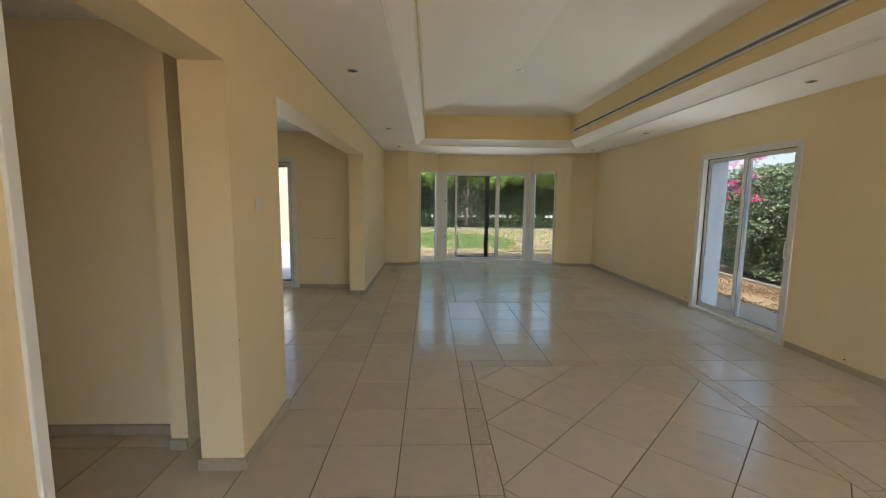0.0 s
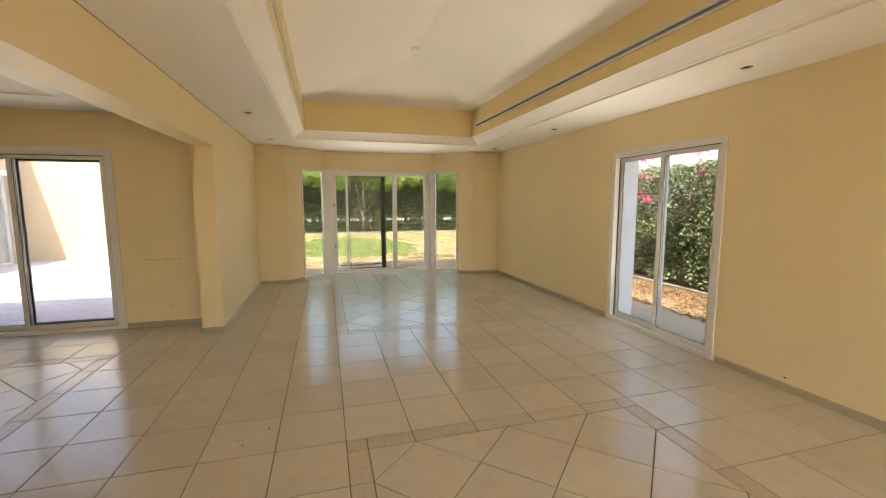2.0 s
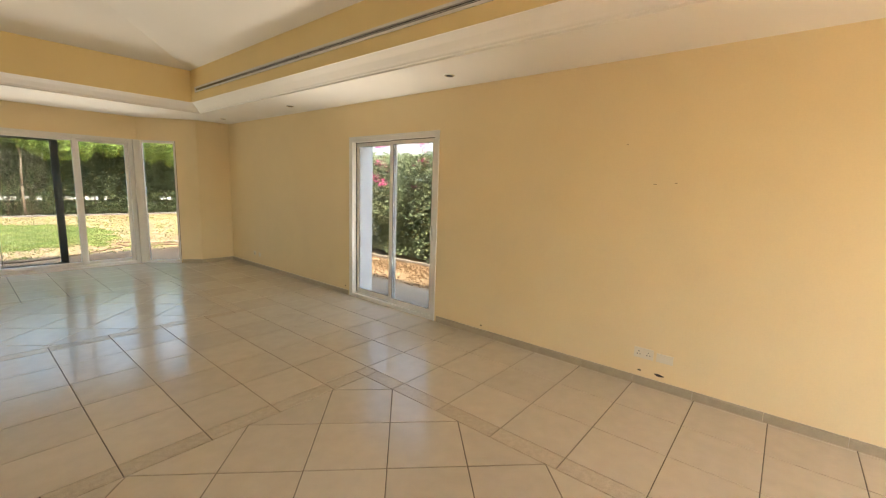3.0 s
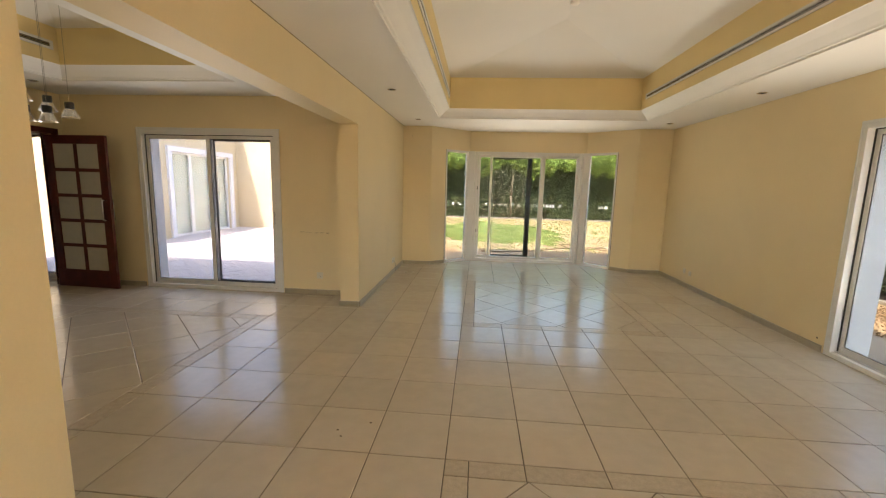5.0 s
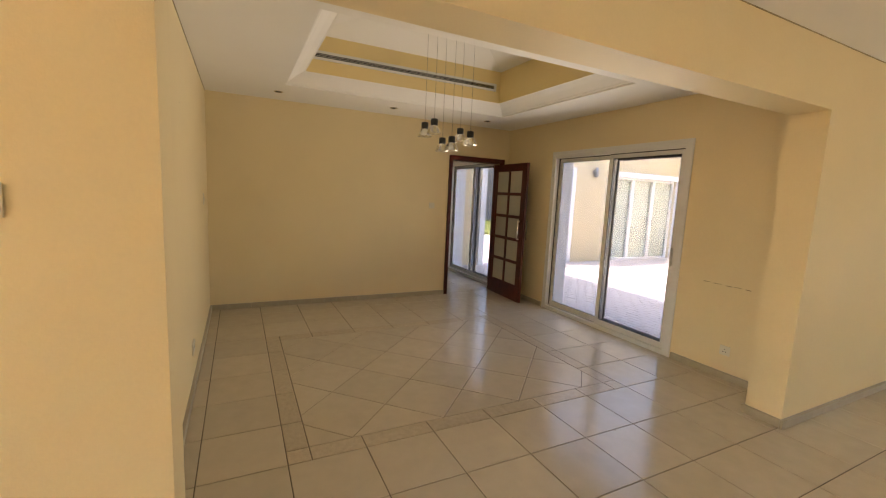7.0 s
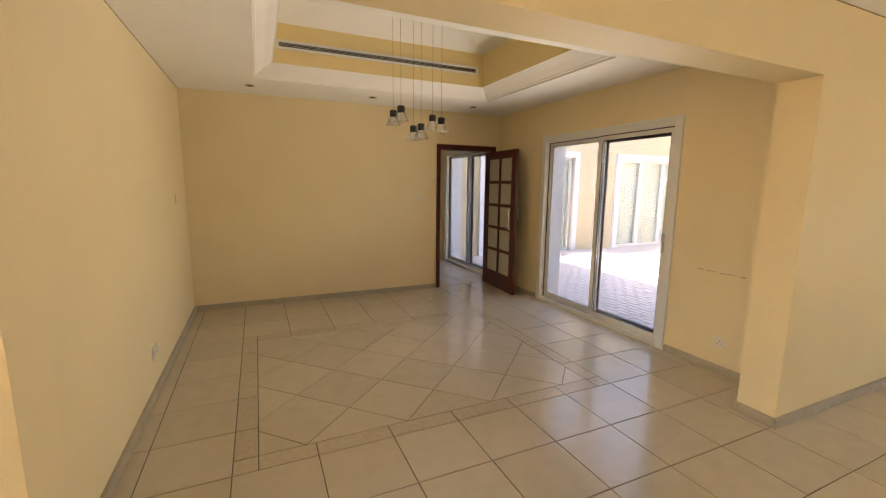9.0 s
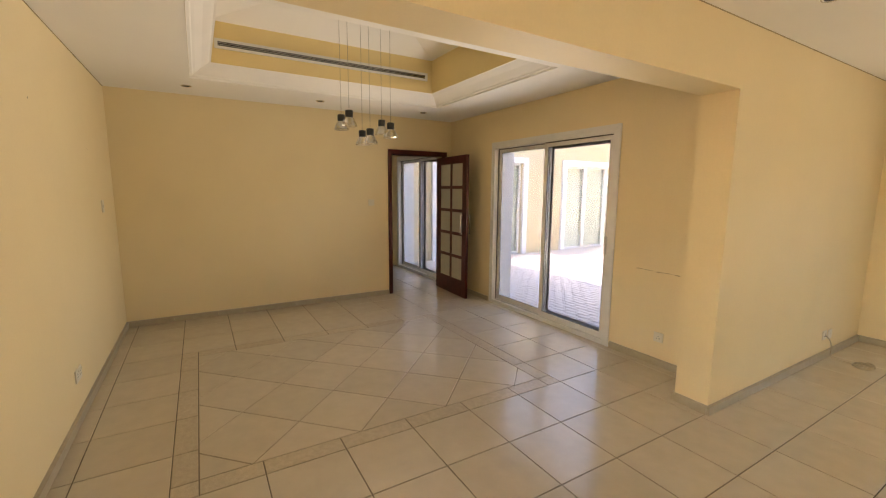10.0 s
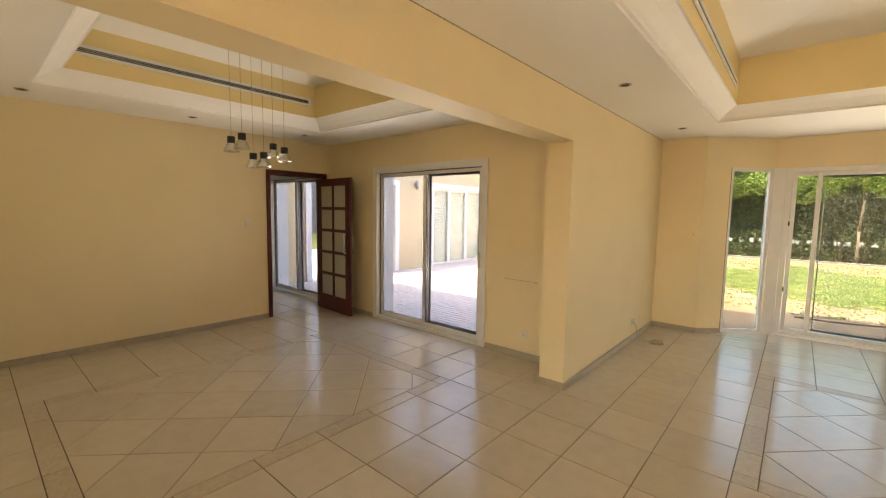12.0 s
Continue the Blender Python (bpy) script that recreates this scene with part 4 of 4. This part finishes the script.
leaf_cloud("young_growth", 42000, sunleaf_spot, 0.06, SUNLEAF, hedge, 4, "leaves along the top coloured brighter as if sunlit")
bm = bmesh.new()
for a, b, r0, r1 in (((0.42, -0.42, 0), (0.40, -0.40, 1.2), 0.05, 0.04), ((0.40, -0.40, 1.2), (0.46, -0.36, 2.3), 0.04, 0.032), ((0.46, -0.36, 2.3), (0.36, -0.3, 3.4), 0.032, 0.02)):
    cyl(bm, a, b, r0, r1, n=10)
part("trunk", bm, BARK, hedge, "pale slender trunk in front of the leaves")
part("hedge_core", boxes((-16, 14, 0.32, 0.60, 0.0, 0.61), (-16, 14, 0.32, 0.60, 0.77, 4.2),
                           *[(-16 + k * 0.37, -16 + k * 0.37 + 0.1 + 0.27 * random.Random(k).random(), 0.34, 0.58, 0.605, 0.775) for k in range(81) if random.Random(k + 500).random() < 0.8]), LEAF, hedge, "dense dark inner growth")
rng = random.Random(8)
for k in range(44):
    x = -15.5 + k * 0.68 + rng.uniform(-0.2, 0.2)
    bm = bmesh.new()
    cyl(bm, (x, 0.2, 0), (x + rng.uniform(-0.15, 0.15), 0.25, 1.3), 0.045, 0.03, n=7)
    part("stem", bm, BARK, hedge)
structure("wall_garden_north", boxes((-20, 22, 28.6, 28.8, GROUND_Z, 3.0)), EXTWHITE, "white rendered garden boundary wall")
structure("kerb_hedge", boxes((-14, 16, 24.05, 24.15, GROUND_Z, GROUND_Z + 0.06), bevel=0.01), KERBGREY, "low pale kerb along the hedge", "kerb")
# lawn
GRASS = mat("lawn_grass", (0.14, 0.20, 0.045), 0.9, vary=0.3, scale=3, hue=(0.25, 0.265, 0.09), grain=0.25, grain_scale=60)


def lawn_density(x, y):
    """How thick the grass stands."""
    c = 1.35 - math.hypot((x - 1.2) / 1.9, (y - 17.4) / 2.9)
    d = 0.40 - math.hypot((x + 4.0) / 4.5, (y - 17.0) / 5.5)
    n = noise.noise(Vector((x * 0.6, y * 0.6, 0))) * 0.45 + noise.noise(Vector((x * 2.3, y * 2.3, 5))) * 0.3
    return max(c, d) + n


def lawn_spot(rng):
    x, y = rng.uniform(-9, 9), rng.uniform(12.6, 23.6)
    return (x, y, GROUND_Z + 0.012) if rng.random() < max(0.015, lawn_density(x, y)) * 0.8 else None


lawn = leaf_cloud("lawn", 140000, lawn_spot, 0.028, GRASS, None, 12)
tagged(lawn, "patchy green lawn worn down to sand", "lawn", kind="stuff")

# east side: paved strip, kerb, flowering bush, pale wall
structure("pavement_east", boxes((EX1, 5.4, -2, 14, GROUND_Z, GROUND_Z + 0.02)), GRAVEL, "pale gravel strip along the house", "pavement")
structure("kerb_east", boxes((6.9, 6.98, -2, 16, GROUND_Z, GROUND_Z + 0.06), bevel=0.01), GRAVEL, "pale stone kerb along the flower bed", "kerb")
structure("wall_garden_east", boxes((10.2, 10.4, -12, 28.6, GROUND_Z, 3.5)), EXTWHITE, "white rendered garden boundary wall")
bush = thing("bougainvillea", "dense flowering bush with magenta blossoms", "bush", at=Matrix.Translation((7.9, 7.2, GROUND_Z)))
BUSHLEAF = mat("bush_leaf", (0.085, 0.115, 0.045), 0.6, vary=0.5, scale=7, hue=(0.25, 0.28, 0.15), grain=0.3, grain_scale=40)


def bush_spot(rng):
    a, u = rng.uniform(0, math.tau), rng.random() ** 0.45
    z = rng.uniform(0.12, 3.0)
    y = math.sin(a) * u * 3.4
    r = 0.95 + 0.30 * noise.noise(Vector((y * 0.8, z * 1.1, 1.0))) + 0.2 * noise.noise(Vector((y * 2.3, z * 2.5, 4.0)))
    if z > 2.42 + 0.6 * noise.noise(Vector((y * 1.1, 2.0, 9.0))):
        return None
    if z > 1.3 and noise.noise(Vector((y * 1.9, z * 2.4, 6.0))) > 0.34 - 0.05 * z:
        return None
    return (math.cos(a) * u * r, y, z)


leaf_cloud("foliage", 85000, bush_spot, 0.040, BUSHLEAF, bush, 21)


def petal_spot(rng):
    k = rng.randrange(46)
    r2 = random.Random(k + 77)
    cy_, cz_ = r2.uniform(-2.6, 3.0), r2.uniform(1.5, 2.7)
    return (-0.75 + r2.uniform(-0.2, 0.5) + rng.gauss(0, 0.06), cy_ + rng.gauss(0, 0.11), cz_ + rng.gauss(0, 0.05))


leaf_cloud("blossoms", 2300, petal_spot, 0.032, PETAL, bush, 22, "magenta blossoms")
for k in range(14):
    bm = bmesh.new()
    y = -2.8 + k * 0.42
    cyl(bm, (rng.uniform(-0.2, 0.2), y, 0), (rng.uniform(-0.4, 0.3), y + rng.uniform(-0.3, 0.3), 1.5), 0.03, 0.012, n=7)
    part("stem", bm, BARK, bush)

# brown flakes scattered to mottle the sand like shade from a tree
DAPPLE = mat("dapple_shade_brown", (0.22, 0.125, 0.06), 0.9, vary=0.4, scale=30)


def dapple_spot(rng):
    x, y = rng.uniform(5.3, 6.9), rng.uniform(2.5, 13)
    return (x, y, GROUND_Z + 0.012) if rng.random() < 0.35 + noise.noise(Vector((x * 1.5, y * 0.9, 2.0))) + (x - 6.0) * 0.3 else None


tagged(leaf_cloud("leaf_litter", 12000, dapple_spot, 0.022, DAPPLE, None, 61), "brown flakes on the sand that imitate dappled shade", "leaf litter", kind="stuff")

# courtyard: paving, cream wing with white framed glazing
CZ = -0.10
structure("pavement_courtyard", boxes((-14.4, WX0, DY1 + 0.25, 15.6, GROUND_Z - 0.05, CZ)), PAVER, "pale sunlit courtyard paving", "pavement")
CURTAIN = mat("pale_curtain_cloth", (0.74, 0.74, 0.60), 0.9, vary=0.08, scale=6)
# courtyard blocks in running bond
pv, pf = [], []
prng = random.Random(41)
rows_ = int((11.6 - (DY1 + 0.26)) / 0.104)
for r_ in range(rows_):
    y_ = DY1 + 0.26 + r_ * 0.104
    for k_ in range(40):
        x_ = -9.0 + k_ * 0.208 + (r_ % 2) * 0.104
        if x_ > WX0 - 0.21:
            continue
        z_ = CZ + 0.006 + prng.uniform(0, 0.003)
        n_ = len(pv)
        pv += [(x_, y_, CZ), (x_ + 0.2, y_, CZ), (x_ + 0.2, y_ + 0.097, CZ), (x_, y_ + 0.097, CZ),
               (x_ + 0.004, y_ + 0.004, z_), (x_ + 0.196, y_ + 0.004, z_), (x_ + 0.196, y_ + 0.093, z_), (x_ + 0.004, y_ + 0.093, z_)]
        pf += [(n_ + 4, n_ + 5, n_ + 6, n_ + 7), (n_, n_ + 1, n_ + 5, n_ + 4), (n_ + 1, n_ + 2, n_ + 6, n_ + 5), (n_ + 2, n_ + 3, n_ + 7, n_ + 6), (n_ + 3, n_, n_ + 4, n_ + 7)]
pm = bpy.data.meshes.new("paving_blocks")
pm.from_pydata(pv, [], pf)
pm.materials.append(PAVER)
tagged(new("paving_blocks", pm), "pale concrete paving blocks in running bond", "paving", kind="stuff")
wing = thing("courtyard_wing", "cream rendered house wing with white window surrounds", "house", kind="", at=Matrix.Translation((-7.65, 15.6, CZ)))
WINS = ((-5.6, -4.65), (-3.1, -0.45))          # along y, from the corner
parts_ = [(-0.3, 0, -5.95, WINS[0][0], 0, 3.5), (-0.3, 0, WINS[0][1], WINS[1][0], 0, 3.5), (-0.3, 0, WINS[1][1], 0.3, 0, 3.5)]
for a, b in WINS:
    parts_.append((-0.3, 0, a, b, 2.34, 3.5))
part("wall", boxes(*parts_), EXTCREAM, wing)
part("wall", boxes((-0.85, -0.75, -5.65, 0.3, 0, 3.5)), EXTCREAM, wing)
part("wall", boxes((0, 3.2, 0.0, 0.3, 0, 3.5)), EXTCREAM, wing)
part("wall", boxes((-0.85, -0.3, -5.95, -5.65, 0, 3.5)), EXTCREAM, wing)
part("roof", boxes((-0.95, 0.12, -6.1, 0.5, 3.5, 3.62)), EXTCREAM, wing)
part("curtain", boxes((-0.19, -0.17, -5.5, -0.05, 0.02, 2.5)), CURTAIN, wing, "pale drawn curtains behind the glazing")
for a, b in WINS:
    q = 0.14
    part("surround", boxes((0.0, 0.07, a - q, a, 0, 2.34 + q), (0.0, 0.07, b, b + q, 0, 2.34 + q), (0.0, 0.07, a, b, 2.34, 2.34 + q)), EXTWHITE, wing, "white rendered surround")
    nn = 1 if b - a < 1.5 else 3
    w_ = (b - a) / nn
    for i in range(nn):
        c, d = a + i * w_, a + (i + 1) * w_
        s = 0.06
        win = part("window", boxes((-0.14, -0.07, c, c + s, 0, 2.34), (-0.14, -0.07, d - s, d, 0, 2.34), (-0.14, -0.07, c + s, d - s, 2.34 - s, 2.34), (-0.14, -0.07, c + s, d - s, 0, s)), UPVC, wing, "white framed glazing")
        part("pane", boxes((-0.112, -0.106, c + s, d - s, s, 2.34 - s)), CLEAR, win)
FENCE = mat("grey_fence_cloth", (0.14, 0.14, 0.13), 0.9, vary=0.1, scale=2)
structure("wall_garden_west", boxes((-24.8, -24.6, 4, 40, GROUND_Z, 6.0)), FENCE, "dark grey garden fence")
def west_spot(rng):
    return (rng.uniform(-24.5, -14.6), rng.uniform(9, 24), GROUND_Z + 0.018)
tagged(leaf_cloud("lawn_west", 30000, west_spot, 0.06, GRASS, None, 31), "strip of green lawn by the fence", "lawn", kind="stuff")

# short return wall west of the corridor door, with a white post
structure("wall_courtyard_return", boxes((-8.1, -7.75, DY1 + 0.25, 8.32, CZ, TOP)), EXTCREAM, "cream rendered return wall of the courtyard")
structure("trim_courtyard_post", boxes((-8.12, -7.68, 8.32, 8.46, CZ, TOP)), EXTWHITE, "white rendered post at the wall end", "post")
structure("trim_courtyard_surround", boxes((-7.75, -7.70, DY1 + 0.26, 7.85, CZ, 2.3)), EXTWHITE, "white rendered surround on the return wall", "surround")
LAMPGREY = mat("grey_lamp_metal", (0.30, 0.30, 0.30), 0.4, 0.6)
wl = thing("wall_lamp", "small grey metal outdoor wall lamp", "wall light", at=Matrix.Translation((-7.65, 11.75, 2.30)))
bm = bmesh.new()
lathe(bm, [(0.0001, -0.13), (0.05, -0.13), (0.055, -0.125), (0.055, 0.115), (0.05, 0.12), (0.0001, 0.12)], Matrix.Translation((0.10, 0, 0)), 18)
part("cylinder", bm, LAMPGREY, wl)
part("bracket", boxes((0.0, 0.06, -0.03, 0.03, -0.05, 0.05), bevel=0.004), LAMPGREY, wl)
# garden hose and hedge-side trunk
hose = bpy.data.curves.new("hose", 'CURVE')
hose.dimensions, hose.bevel_depth, hose.bevel_resolution = '3D', 0.014, 2
sp = hose.splines.new('NURBS')
hp = [(3.9 + 0.28 * k * math.cos(k * 0.2), 13.6 + 0.55 * math.sin(k * 0.9) - 0.06 * k, GROUND_Z + 0.014) for k in range(-9, 14)]
sp.points.add(len(hp) - 1)
for p, q in zip(sp.points, hp):
    p.co = (*q, 1)
sp.use_endpoint_u, sp.order_u = True, 4
HOSE = mat("brown_hose", (0.16, 0.09, 0.05), 0.6)
hose.materials.append(HOSE)
tmp = new("hose_curve", hose)
hm = bpy.data.meshes.new_from_object(tmp.evaluated_get(bpy.context.evaluated_depsgraph_get()))
bpy.data.objects.remove(tmp)
tagged(new("garden_hose", hm), "thin brown irrigation hose lying on sand", "hose")

# ---- the floors themselves, last ----
floor_of("floor_living", [rect(GX - 3 * PX, EX0, SOUTH, NY), [BAY[0], BAY[3], BAY[2], BAY[1]]], "beige ceramic floor tiles with bordered diagonal inlays", ((INLAYS[0], 0.318), (INLAYS[1], 0.318)))
floor_of("floor_dining", [rect(DX0, GX - 3 * PX, DY0, DY1)], "beige ceramic floor tiles with a bordered diagonal inlay", ((INLAYS[2], 0.245),))
floor_of("floor_hall", [rect(-4.0, GX - 3 * PX, SOUTH, 2.74)], "beige ceramic hall floor tiles")
floor_of("floor_corridor", [rect(-8.25, DX0, 5.1, DY1)], "beige ceramic corridor floor tiles")
